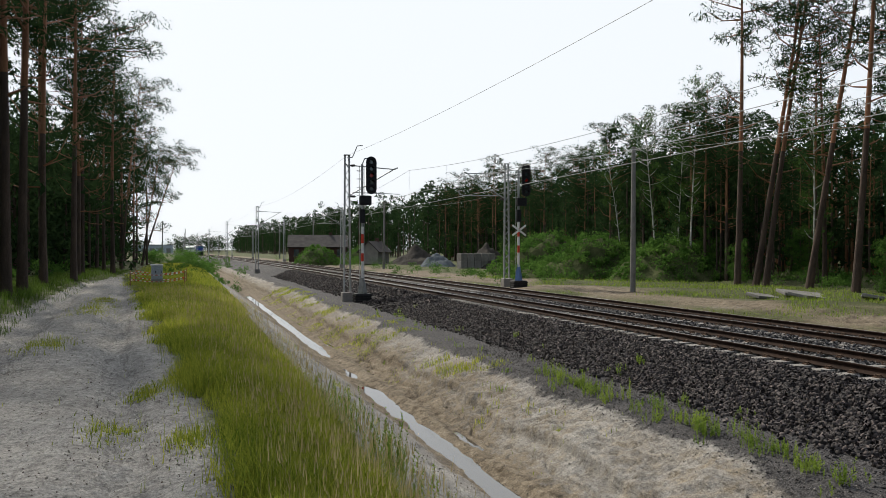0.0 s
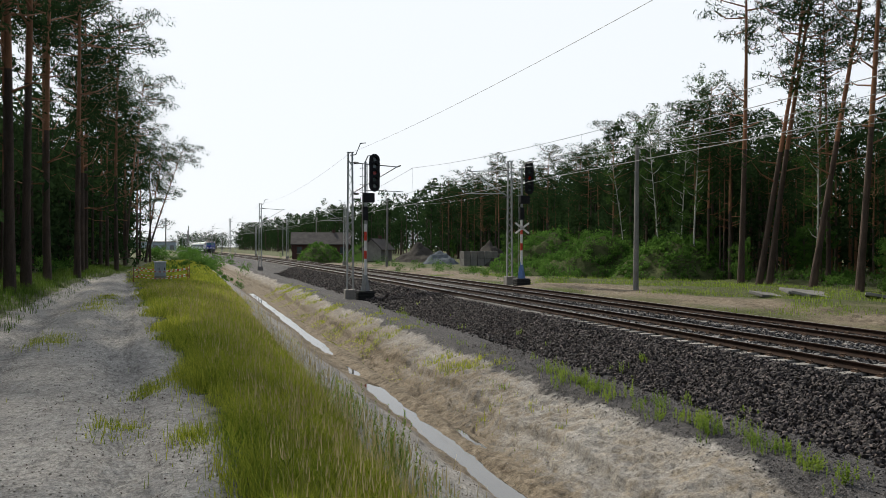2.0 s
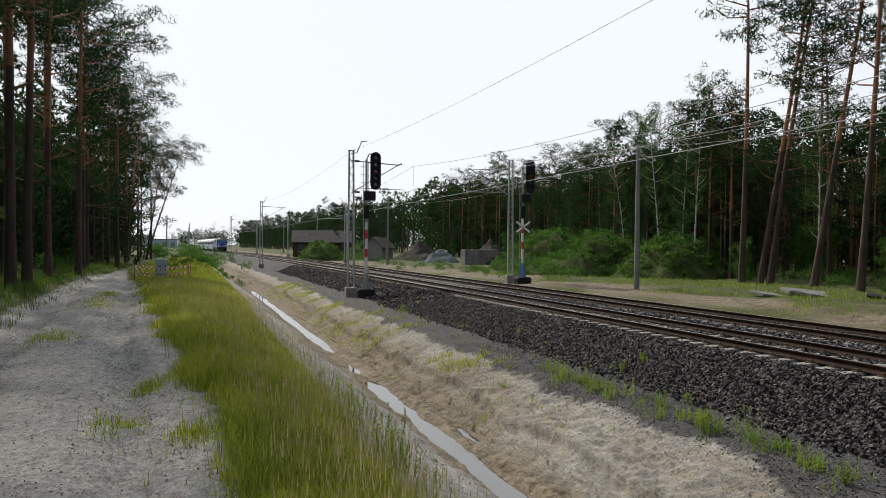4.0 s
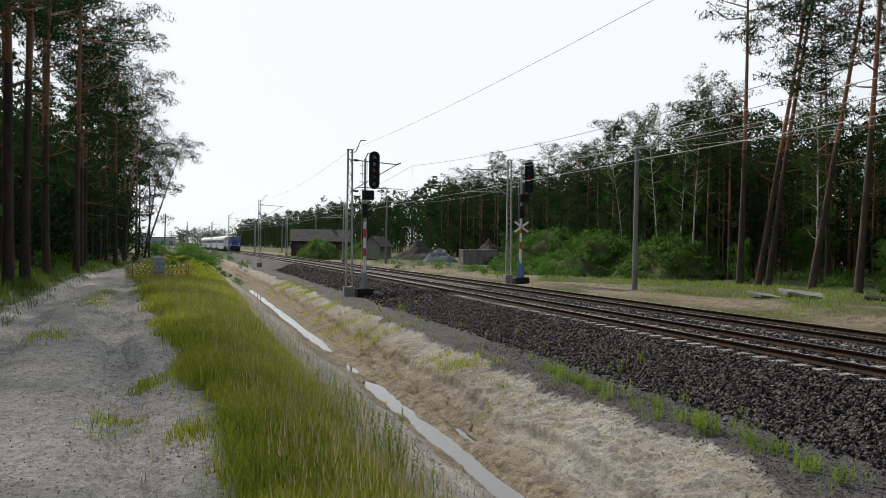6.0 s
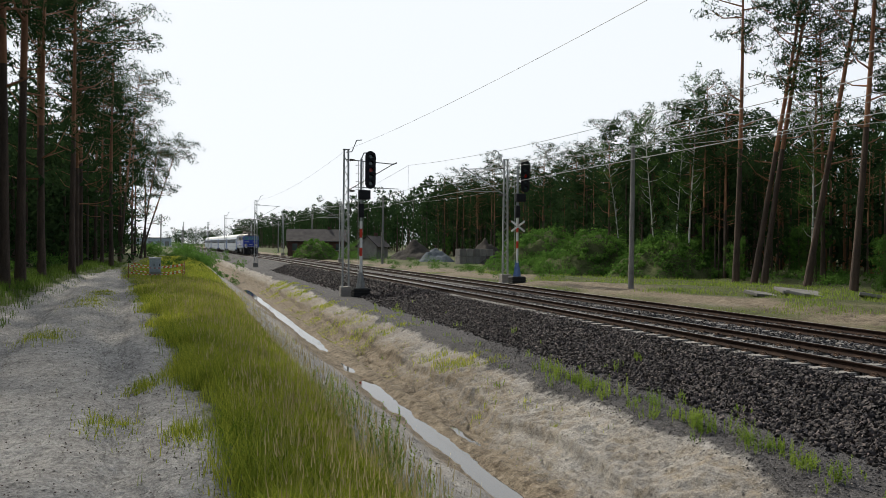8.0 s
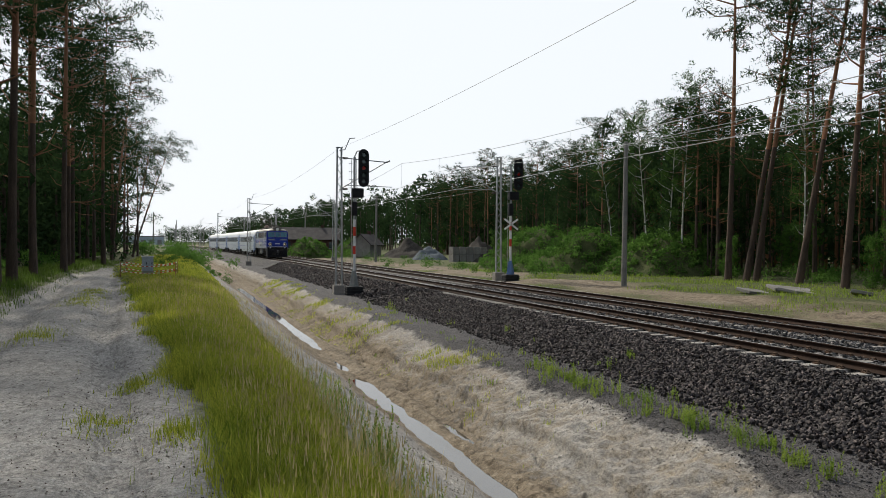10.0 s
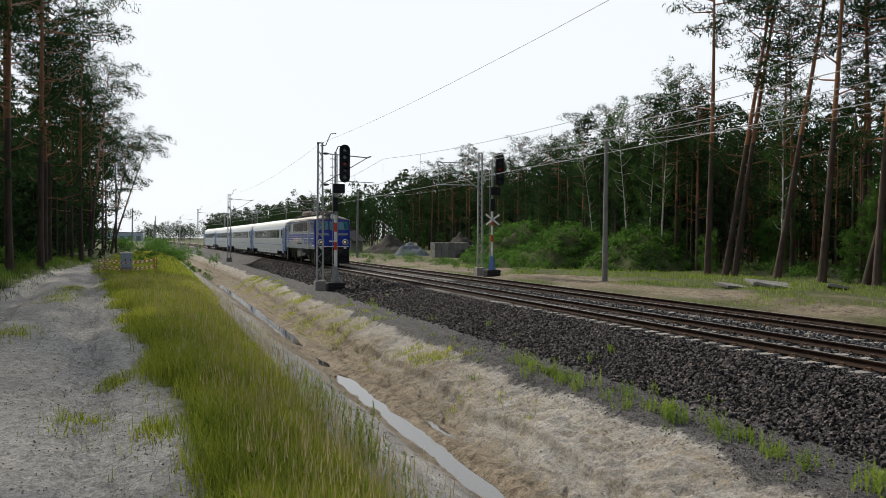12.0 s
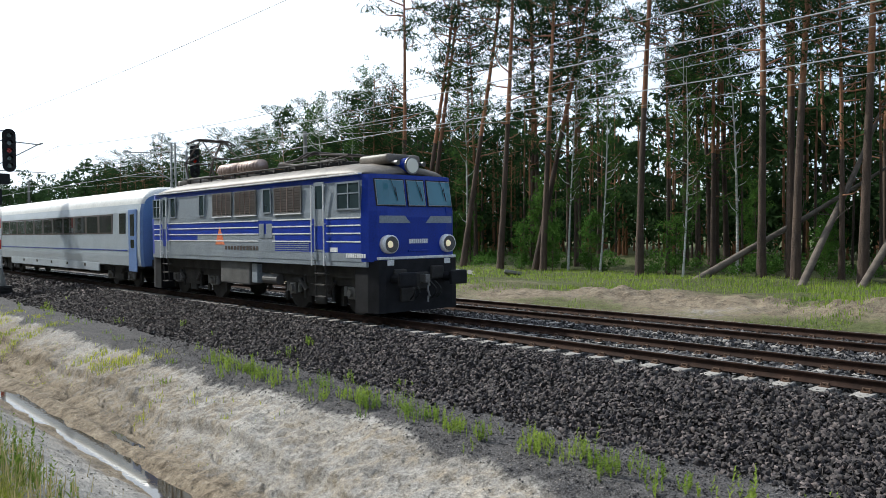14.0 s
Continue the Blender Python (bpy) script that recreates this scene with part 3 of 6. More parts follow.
def loft(rings, closed_ends=True):
    bm = bmesh.new()
    vs = [[bm.verts.new(p) for p in r] for r in rings]
    faces = []
    for i in range(len(rings) - 1):
        k = len(rings[i])
        for j in range(k):
            faces.append((i, j, bm.faces.new((vs[i][j], vs[i][(j + 1) % k], vs[i + 1][(j + 1) % k], vs[i + 1][j]))))
    if closed_ends:
        for r in (vs[0], vs[-1]):
            bm.faces.new(r)
    return bm, faces


def slope(z):
    return 0.16 * max(0.0, (z - 2.82) / 0.95)


def loco_body(parent):
    zs = [1.50, 1.72, 2.02, 2.24, 2.65, 2.82, 3.62, 3.77]
    stations = [(0.0, 1.02, 0), (0.06, 1.30, 0), (0.22, 1.46, 0), (0.50, 1.50, 1), (4.9, 1.50, 2), (10.3, 1.50, 3), (14.2, 1.50, 4), (14.48, 1.46, 0), (14.64, 1.30, 0), (14.7, 1.02, 0)]
    rings = []
    for y, w, _ in stations:
        sg = 1 if y < 7 else -1
        f = max(0.0, 1 - min(y, 14.7 - y) / 0.5)
        tw = lambda z: w - 0.06 * max(0, (z - 2.82) / 0.95)
        rings.append([(-tw(z), y + sg * f * slope(z), z) for z in zs] + [(tw(z), y + sg * f * slope(z), z) for z in reversed(zs)])
    bm, faces = loft(rings)
    n = len(zs)
    for i, j, f in faces:
        st = stations[i][2] if i < 6 else 0
        jj = j if j < n else 2 * n - 2 - j
        c = 0
        if st and j not in (n - 1, 2 * n - 1):
            c = {0: 1, 1: 1 if st != 1 else 0, 2: 0 if st != 2 else 1, 3: 0, 4: 1, 5: 1, 6: 0}[jj]
        f.material_index = c
    part("body", bm, [M["blue"], M["lgrey"]], parent, "blue body with silver grey side panels")
    # roof
    rings = []
    for y, w, h in [(0.30, 1.02, 0.10), (0.38, 1.26, 0.18), (0.55, 1.40, 0.27), (1.2, 1.46, 0.40), (2.2, 1.46, 0.46), (12.5, 1.46, 0.46), (13.5, 1.46, 0.40), (14.15, 1.40, 0.27), (14.32, 1.26, 0.18), (14.4, 1.02, 0.10)]:
        rings.append([(-w * a, y, 3.77 + h * b) for a, b in reversed(ARC)] + [(w, y, 3.765), (-w, y, 3.765)])
    bm, _ = loft(rings)
    part("roof", bm, M["lroof"], parent, "dusty grey-brown arched roof", True)


def window(parent, name, s, y0, y1, z0, z1, material, frame=None, label=""):
    """A pane in a rubber or metal frame on the side s of a vehicle of half width 1.5."""
    x = s * 1.502
    bm = bmesh.new()
    box(bm, min(x, x + s * 0.012), max(x, x + s * 0.012), y0, y1, z0, z1, 0.004)
    w = part(name, bm, material, parent, label)
    if frame:
        bm = bmesh.new()
        xa, xb = min(x, x + s * 0.03), max(x, x + s * 0.03)
        for a, b, c, d in ((y0 - 0.04, y1 + 0.04, z1, z1 + 0.04), (y0 - 0.04, y1 + 0.04, z0 - 0.04, z0), (y0 - 0.04, y0, z0, z1), (y1, y1 + 0.04, z0, z1)):
            box(bm, xa, xb, a, b, c, d)
        part("window_frame", bm, frame, w)
    return w


def wheelset(parent, y, r=0.61):
    bm = bmesh.new()
    for s in (-1, 1):
        rod(bm, (s * 0.68, y, r - 0.01), (s * 0.80, y, r - 0.01), r, n=28)
        rod(bm, (s * 0.66, y, r - 0.01), (s * 0.69, y, r - 0.01), r + 0.028, n=28)
        rod(bm, (s * 0.80, y, r - 0.01), (s * 0.90, y, r - 0.01), 0.17, 0.14, n=12)
    rod(bm, (-0.8, y, r), (0.8, y, r), 0.09, n=10)
    w = part("wheelset", bm, M["under"], parent)
    for s in (-1, 1):
        bm = bmesh.new()
        box(bm, s * 0.98 - 0.10, s * 0.98 + 0.10, y - 0.16, y + 0.16, r - 0.17, r + 0.17, 0.03)
        rod(bm, (s * 1.07, y, r), (s * 1.16, y, r), 0.12, 0.10, n=12)
        part("axle_box", bm, M["steel"], w, "worn grey axle box")
        for d in (-0.32, 0.32):
            bm = bmesh.new()
            for k in range(5):
                rod(bm, (s * 1.0, y + d, r - 0.10 + k * 0.07), (s * 1.0, y + d, r - 0.03 + k * 0.07), 0.085, 0.07, n=10)
            part("spring", bm, M["steel"], w)


def bogie(parent, y, base=3.05, r=0.61):
    bm = bmesh.new()
    for s in (-1, 1):
        box(bm, s * 1.02 - 0.09, s * 1.02 + 0.09, y - base / 2 - 0.75, y + base / 2 + 0.75, r + 0.18, r + 0.42, 0.03)
        box(bm, s * 1.02 - 0.10, s * 1.02 + 0.10, y - 0.6, y + 0.6, r - 0.18, r + 0.20, 0.04)
        box(bm, s * 1.05 - 0.05, s * 1.05 + 0.05, y - 0.25, y + 0.25, 0.22, r - 0.1, 0.03)
        for e in (-1, 1):
            rod(bm, (s * 1.12, y + e * base * 0.24, 0.35), (s * 1.12, y + e * base * 0.24, r + 0.5), 0.05, n=8)
            box(bm, s * 0.84 - 0.05, s * 0.84 + 0.05, y + e * base * 0.5 - 0.75, y + e * base * 0.5 - 0.62, 0.2, 0.75)
            box(bm, s * 0.84 - 0.05, s * 0.84 + 0.05, y + e * base * 0.5 + 0.62, y + e * base * 0.5 + 0.75, 0.2, 0.75)
            rod(bm, (s * 1.18, y + e * 0.55, 0.6), (s * 1.18, y + e * 0.9, 0.9), 0.07, n=8)
    box(bm, -1.0, 1.0, y - 0.25, y + 0.25, r - 0.1, r + 0.4, 0.04)
    part("bogie_frame", bm, M["under"], parent)
    for e in (-1, 1):
        wheelset(parent, y + e * base / 2, r)


def buffers(parent, y, d, z=1.05):
    for s in (-1, 1):
        bm = bmesh.new()
        x = s * 0.875
        rod(bm, (x, y, z), (x, y + d * 0.32, z), 0.13, 0.12, n=16)
        rod(bm, (x, y + d * 0.3, z), (x, y + d * 0.50, z), 0.085, n=16)
        box(bm, x - 0.29, x + 0.29, min(y + d * 0.50, y + d * 0.62), max(y + d * 0.50, y + d * 0.62), z - 0.19, z + 0.19, 0.05)
        part("buffer", bm, M["black"], parent, "black sprung buffer with a wide plate")
    bm = bmesh.new()
    box(bm, -0.08, 0.08, min(y, y + d * 0.35), max(y, y + d * 0.35), z - 0.12, z + 0.1, 0.03)
    for k in range(4):
        rod(bm, (0.0, y + d * 0.34, z - 0.05 - 0.14 * k), (0.03 * (-1) ** k, y + d * 0.36, z - 0.2 - 0.14 * k), 0.03, n=6)
    part("coupler", bm, M["steel"], parent, "screw coupling")
    for x in (-0.45, -0.28, 0.3, 0.48):
        bm = bmesh.new()
        for k in range(5):
            t0, t1 = k / 5, (k + 1) / 5
            rod(bm, (x + 0.05 * t0, y + d * (0.05 + 0.25 * math.sin(3 * t0)), z - 0.1 - 0.45 * t0), (x + 0.05 * t1, y + d * (0.05 + 0.25 * math.sin(3 * t1)), z - 0.1 - 0.45 * t1), 0.022, n=6)
        part("brake_hose", bm, M["rubber"], parent)


def bars(parent, name, x0, z0, x1, z1, n, y=None, s=None, yy=None, material="stripe"):
    """Plain bars in place of writing."""
    bm = bmesh.new()
    w = (x1 - x0) / n
    for k in range(n):
        a, b = x0 + k * w + 0.15 * w, x0 + (k + 1) * w - 0.12 * w
        if s is None:
            box(bm, a, b, y - 0.012, y, z0, z1)
        else:
            box(bm, min(s * 1.5, s * 1.508), max(s * 1.5, s * 1.508), a, b, z0, z1)
    part(name, bm, M[material], parent)


def pantograph(parent, y, up):
    h = 1.42 if up else 0.28
    z, ky = 4.34, 1.25 if up else 1.9
    bm = bmesh.new()
    for s in (-0.55, 0.55):
        rod(bm, (s, y - 1.0, z + 0.02), (s, y + 1.0, z + 0.02), 0.045, n=6)
    for e in (-1, 1):
        rod(bm, (-0.55, y + e * 0.9, z + 0.02), (0.55, y + e * 0.9, z + 0.02), 0.045, n=6)
    pg = part("pantograph", bm, M["grille"], parent, "raised pantograph" if up else "folded pantograph")

    def arm(name, a, b, r):
        part(name, rod(bmesh.new(), a, b, r, n=6), M["grille"], pg)
    for e in (-1, 1):
        for s in (-0.55, 0.55):
            arm("lower_arm", (s, y + e * 0.9, z + 0.02), (s * 0.95, y + e * ky, z + h * 0.48), 0.036)
            arm("upper_arm", (s * 0.95, y + e * ky, z + h * 0.48), (s * 0.8, y + e * 0.12, z + h), 0.028)
        arm("cross_bar", (-0.52, y + e * ky, z + h * 0.48), (0.52, y + e * ky, z + h * 0.48), 0.03)
        arm("brace", (-0.5, y + e * (ky - 0.05), z + h * 0.5), (0.45, y + e * 0.12, z + h), 0.018)
        arm("contact_strip", (-0.62, y + e * 0.16, z + h + 0.05), (0.62, y + e * 0.16, z + h + 0.05), 0.04)
        for s in (-1, 1):
            arm("strip_horn", (s * 0.62, y + e * 0.16, z + h + 0.05), (s * 0.92, y + e * 0.16, z + h - 0.12), 0.03)
    bm = bmesh.new()
    for s in (-0.55, 0.55):
        for e in (-1, 1):
            for k in range(3):
                rod(bm, (s, y + e * 0.9, 4.20 + 0.05 * k), (s, y + e * 0.9, 4.235 + 0.05 * k), 0.075, n=10)
    part("insulator", bm, M["grille"], parent)


def build_loco():
    lo = thing("locomotive", Matrix(), "blue and silver electric locomotive with round headlamps", "locomotive")
    loco_body(lo)
    # front and rear faces
    for end in (0, 1):
        fy = (lambda d: d) if end == 0 else (lambda d: 14.7 - d)
        sg = 1 if end == 0 else -1

        def flat(name, x0, x1, z0, z1, material, label="", thick=0.02, skew=0.0, frame=True):
            bm = bmesh.new()
            n = 5
            for i in range(n):
                a, b = x0 + (x1 - x0) * i / n, x0 + (x1 - x0) * (i + 1) / n
                vs = []
                for x, z in ((a, z0), (b, z0), (b, z1), (a, z1)):
                    xs = x + (skew * (1 - (z - z0) / (z1 - z0)) if i == (n - 1 if skew > 0 else 0) and (x == b if skew > 0 else x == a) else 0)
                    bul = 0.0 if abs(xs) < 1.02 else 0.06 * (abs(xs) - 1.02) / 0.28
                    vs.append((xs, bul + slope(z)))
                pts = [(vx, fy(vy - thick), z) for (vx, vy), z in zip(vs, (z0, z0, z1, z1))] + [(vx, fy(vy + 0.01), z) for (vx, vy), z in zip(vs, (z0, z0, z1, z1))]
                bv = [bm.verts.new(p) for p in pts]
                for f in ((0, 1, 2, 3), (7, 6, 5, 4), (0, 4, 5, 1), (1, 5, 6, 2), (2, 6, 7, 3), (3, 7, 4, 0)):
                    bm.faces.new([bv[k] for k in f])
            return part(name, bm, material, lo, label)
        for a, b in ((-1.27, -0.42), (-0.27, 0.27), (0.42, 1.27)):
            flat("windscreen_seal", a - 0.045, b + 0.045, 2.935, 3.655, M["rubber"], "dark windscreen seal", 0.010)
            flat("windscreen_trim", a - 0.018, b + 0.018, 2.962, 3.628, M["lgrey"], "thin pale windscreen trim", 0.016)
            flat("windscreen", a, b, 2.98, 3.61, M["screen"], "blue-tinted windscreen pane", 0.022)
            bm = bmesh.new()
            xm = (a + b) / 2
            rod(bm, (xm, fy(slope(3.66) - 0.05), 3.66), (xm + 0.14, fy(slope(3.2) - 0.05), 3.2), 0.007, n=5)
            rod(bm, (xm + 0.12, fy(slope(3.45) - 0.05), 3.45), (xm + 0.17, fy(slope(3.08) - 0.05), 3.08), 0.010, n=5)
            part("wiper", bm, M["black"], lo)
        flat("front_panel", -1.25, -0.45, 2.50, 2.69, M["lgrey"], "pale grey angled panel on the nose", 0.012, 0.18)
        flat("front_panel", 0.45, 1.25, 2.50, 2.69, M["lgrey"], "pale grey angled panel on the nose", 0.012, -0.18)
        bm = bmesh.new()
        box(bm, -1.32, 1.32, *sorted((fy(-0.05), fy(0.2))), 1.555, 1.625, 0.015)
        part("front_trim", bm, M["stripe"], lo, "white strip across the nose")
        bm = bmesh.new()
        box(bm, -0.36, 0.36, *sorted((fy(-0.03), fy(0.02))), 1.745, 1.79, 0.01)
        part("hand_rail", bm, M["blue"], lo)
        if end == 0:
            bars(lo, "front_mark", -0.33, 1.96, 0.33, 2.08, 9, y=-0.004)
        for s in (-1, 1):
            bm = bmesh.new()
            c = Vector((s * 1.0, fy(0.0), 1.95))
            rod(bm, (c.x, fy(0.05), c.z), (c.x, fy(-0.14), c.z), 0.255, 0.235, 28)
            hl = part("headlamp", bm, M["stripe"], lo, "round headlamp with a wide white rim", True)
            bm = bmesh.new()
            rod(bm, (c.x, fy(-0.13), c.z), (c.x, fy(-0.148), c.z), 0.205, 0.205, 24)
            part("reflector", bm, M["boxgrey"], hl)
            bm = bmesh.new()
            rod(bm, (c.x - 0.05, fy(-0.14), c.z), (c.x - 0.05, fy(-0.165), c.z), 0.095, 0.08, 20)
            part("lens", bm, M["lens"], hl)
            bm = bmesh.new()
            box(bm, s * 0.98 - 0.11, s * 0.98 + 0.11, *sorted((fy(-0.07), fy(-0.02))), 1.40, 1.54, 0.01)
            part("lamp_bracket", bm, M["stripe"], lo, "small white plate")
        # bumper and plough
        rings = []
        for d, w in ((-0.06, 1.15), (-0.02, 1.34), (0.35, 1.42), (0.9, 1.42)):
            rings.append([(-w, fy(d), 0.18), (w, fy(d), 0.18), (w, fy(d), 1.54), (-w, fy(d), 1.54)])
        bm, _ = loft(rings)
        part("plough", bm, M["black"], lo, "black buffer beam and snow plough")
        bm = bmesh.new()
        for a, b, z0, z1 in ((-0.9, -0.5, 0.95, 1.3), (-0.25, 0.25, 0.75, 1.2), (0.35, 0.8, 1.0, 1.35), (-0.7, -0.25, 0.45, 0.8)):
            box(bm, a, b, *sorted((fy(-0.14), fy(-0.02))), z0, z1, 0.04)
        part("fitting", bm, M["under"], lo)
        buffers(lo, fy(-0.05), -sg)
        # top lamp and roof hump
        bm = bmesh.new()
        rod(bm, (0, fy(0.75), 4.06), (0, fy(0.22), 4.04), 0.19, 0.235, 24)
        tl = part("top_lamp", bm, M["blue"], lo, "round lamp on the cab roof", True)
        bm = bmesh.new()
        rod(bm, (0, fy(0.24), 4.04), (0, fy(0.19), 4.04), 0.205, 0.19, 24)
        part("lens", bm, M["toplens"], tl)
        bm = bmesh.new()
        rod(bm, (0, fy(0.25), 4.04), (0, fy(0.21), 4.04), 0.24, 0.24, 24)
        part("lamp_rim", bm, M["steel"], tl)
        bm = bmesh.new()
        box(bm, -0.58, 0.58, *sorted((fy(0.55), fy(1.85))), 4.10, 4.37, 0.09)
        part("roof_cover", bm, M["lroof"], lo, "dusty roof hump behind the lamp", True)
        for x in (-0.45, 0.45):
            bm = bmesh.new()
            rod(bm, (x, fy(0.25), 4.10), (x, fy(0.55), 4.14), 0.07, 0.03, 10)
            part("horn", bm, M["steel"], lo)
    # sides
    for s in (-1, 1):
        fl = (lambda a, b: (a, b)) if s < 0 else (lambda a, b: (14.7 - b, 14.7 - a))
        for a, b in ((0.55, 1.55), (13.55, 14.2)):
            cw = window(lo, "cab_window", s, *fl(a, b), 2.90, 3.56, M["glass"], M["lgrey"])
            ya, yb = fl(a, b)
            bm = bmesh.new()
            box(bm, *sorted((s * 1.512, s * 1.53)), (ya + yb) / 2 - 0.02, (ya + yb) / 2 + 0.02, 2.90, 3.56)
            box(bm, *sorted((s * 1.512, s * 1.526)), ya, yb, 3.28, 3.31)
            part("window_bar", bm, M["lgrey"], cw)
        for a, b in ((3.4, 4.85), (6.05, 7.4), (7.7, 9.0)):
            y0, y1 = fl(a, b)
            w = window(lo, "louvre", s, y0, y1, 2.88, 3.58, M["grille"], M["steel"], "brown ventilation louvre")
            for k in range(9):
                bm = bmesh.new()
                z = 2.90 + k * 0.076
                box(bm, min(s * 1.51, s * 1.535), max(s * 1.51, s * 1.535), y0, y1, z, z + 0.05, 0.004)
                part("slat", bm, M["grille"], w)
            for k in (1, 2, 3):
                bm = bmesh.new()
                ym = y0 + (y1 - y0) * k / 4
                box(bm, min(s * 1.51, s * 1.541), max(s * 1.51, s * 1.541), ym - 0.012, ym + 0.012, 2.88, 3.58)
                part("mullion", bm, M["copper"], w)
            bm = bmesh.new()
            box(bm, min(s * 1.5, s * 1.55), max(s * 1.5, s * 1.55), y0 - 0.05, y1 + 0.05, 2.80, 2.835, 0.006)
            part("sill", bm, M["stripe"], w)
        for a, b in ((5.12, 5.55), (9.72, 10.08), (12.15, 12.55)):
            window(lo, "narrow_window", s, *fl(a, b), 2.90, 3.58, M["glass"], M["lgrey"])
        for a, b in ((2.22, 2.72), (12.95, 13.4)):
            y0, y1 = fl(a, b)
            bm = bmesh.new()
            box(bm, min(s * 1.495, s * 1.507), max(s * 1.495, s * 1.507), y0, y1, 1.74, 3.66, 0.01)
            d = part("cab_door", bm, M["lgrey"], lo, "narrow silver cab door")
            bm = bmesh.new()
            box(bm, min(s * 1.506, s * 1.513), max(s * 1.506, s * 1.513), y0 + 0.08, y1 - 0.08, 2.92, 3.56, 0.005)
            part("door_glass", bm, M["glass"], d)
            bm = bmesh.new()
            box(bm, min(s * 1.506, s * 1.512), max(s * 1.506, s * 1.512), y0 + 0.06, y1 - 0.06, 1.80, 2.45, 0.005)
            part("door_panel", bm, M["blue"], d)
            for yy in (y0 - 0.06, y1 + 0.06):
                bm = bmesh.new()
                rod(bm, (s * 1.56, yy, 1.35), (s * 1.56, yy, 3.6), 0.02, n=6)
                for z in (1.6, 2.5, 3.55):
                    rod(bm, (s * 1.49, yy, z), (s * 1.56, yy, z), 0.015, n=5)
                part("hand_rail", bm, M["stripe"], d)
            bm = bmesh.new()
            for yy in (y0, y1):
                rod(bm, (s * 1.45, yy, 0.45), (s * 1.48, yy, 1.5), 0.025, n=6)
            for z in (0.47, 0.80, 1.12):
                box(bm, s * 1.42 - 0.1, s * 1.42 + 0.1, y0, y1, z, z + 0.03)
            part("step", bm, M["under"], lo)
        for z in (2.65, 2.45, 2.24, 2.02):
            for a, b in ((0.52, 2.1), (2.85, 5.05), (5.9, 12.8), (13.5, 14.2)):
                y0, y1 = fl(a, b)
                bm = bmesh.new()
                box(bm, min(s * 1.5, s * 1.512), max(s * 1.5, s * 1.512), y0, y1, z - 0.018, z + 0.018, 0.003)
                part("side_stripe", bm, M["stripe"], lo)
        for z in (1.72, 1.78, 1.84, 1.90, 1.96):
            y0, y1 = fl(3.0, 5.6)
            bm = bmesh.new()
            box(bm, min(s * 1.5, s * 1.504), max(s * 1.5, s * 1.504), y0, y1 - (z - 1.7), z - 0.012, z + 0.012)
            part("pinstripe", bm, M["lgrey"], lo)
        y0, y1 = fl(8.55, 8.9)
        bm = bmesh.new()
        rod(bm, (s * 1.5, y0, 2.10), (s * 1.506, y0, 2.10), 0.40, 0.40, 3)
        part("logo_shape", bm, M["orange"], lo, "orange angular emblem")
        bars(lo, "side_mark", *(fl(5.9, 0)[0], 1.74) if s < 0 else (6.4, 1.74), *(8.2, 1.86) if s < 0 else (8.7, 1.86), 11, s=s, material="grille")
        if s < 0:
            bars(lo, "side_mark", 0.30, 1.60, 1.20, 1.71, 9, s=s)
            bars(lo, "side_mark", 1.50, 1.74, 2.00, 1.86, 1, s=s, material="stripe")
        for a, b in ((5.05, 5.4), (5.55, 5.85)):
            y0, y1 = fl(a, b)
            bm = bmesh.new()
            box(bm, min(s * 1.5, s * 1.515), max(s * 1.5, s * 1.515), y0, y1, 2.12, 2.55, 0.006)
            part("hatch", bm, M["lgrey"], lo)
        bm = bmesh.new()
        box(bm, min(s * 1.40, s * 1.49), max(s * 1.40, s * 1.49), 0.3, 14.4, 1.36, 1.505, 0.01)
        part("sole_bar", bm, M["lgrey"], lo, "grimy grey underframe edge")
        y0, y1 = fl(6.7, 8.75)
        bm = bmesh.new()
        box(bm, min(s * 0.95, s * 1.4), max(s * 0.95, s * 1.4), y0, y1, 0.62, 1.36, 0.05)
        part("battery_box", bm, M["boxgrey"], lo, "grey box under the body")
        y0, y1 = fl(6.25, 6.6)
        bm = bmesh.new()
        box(bm, min(s * 1.1, s * 1.38), max(s * 1.1, s * 1.38), y0, y1, 0.70, 1.30, 0.02)
        part("electrical_box", bm, M["lgrey"], lo)
        bm = bmesh.new()
        rod(bm, (s * 1.2, fl(5.1, 6.0)[0], 0.85), (s * 1.2, fl(5.1, 6.0)[1], 0.85), 0.16, n=14)
        part("air_tank", bm, M["boxgrey"], lo)
        bm = bmesh.new()
        box(bm, min(s * 1.42, s * 1.54), max(s * 1.42, s * 1.54), 0.55, 14.15, 3.77, 3.81, 0.01)
        part("gutter", bm, M["stripe"], lo)
    bm = bmesh.new()
    box(bm, -1.2, 1.2, 0.6, 14.1, 1.02, 1.45)
    part("underframe", bm, M["under"], lo)
    bogie(lo, 3.1)
    bogie(lo, 11.6)
    # roof gear
    pantograph(lo, 4.3, False)
    pantograph(lo, 12.2, True)
    for y0, y1 in ((7.5, 8.9), (9.0, 10.4)):
        bm = bmesh.new()
        rod(bm, (-0.45, y0, 4.52), (-0.45, y1, 4.52), 0.22, n=20)
        drum = part("resistor", bm, M["copper"], lo, "ribbed resistor drum on the roof", True)
        for k in range(7):
            yy = y0 + (y1 - y0) * (k + 0.5) / 7
            part("rib", rod(bmesh.new(), (-0.45, yy - 0.02, 4.52), (-0.45, yy + 0.02, 4.52), 0.235, n=20), M["copper"], drum)
    bm = bmesh.new()
    for k in range(9):
        yy = 2.2 + k * 0.62
        box(bm, -0.9, 0.9, yy, yy + 0.05, 4.20, 4.26)
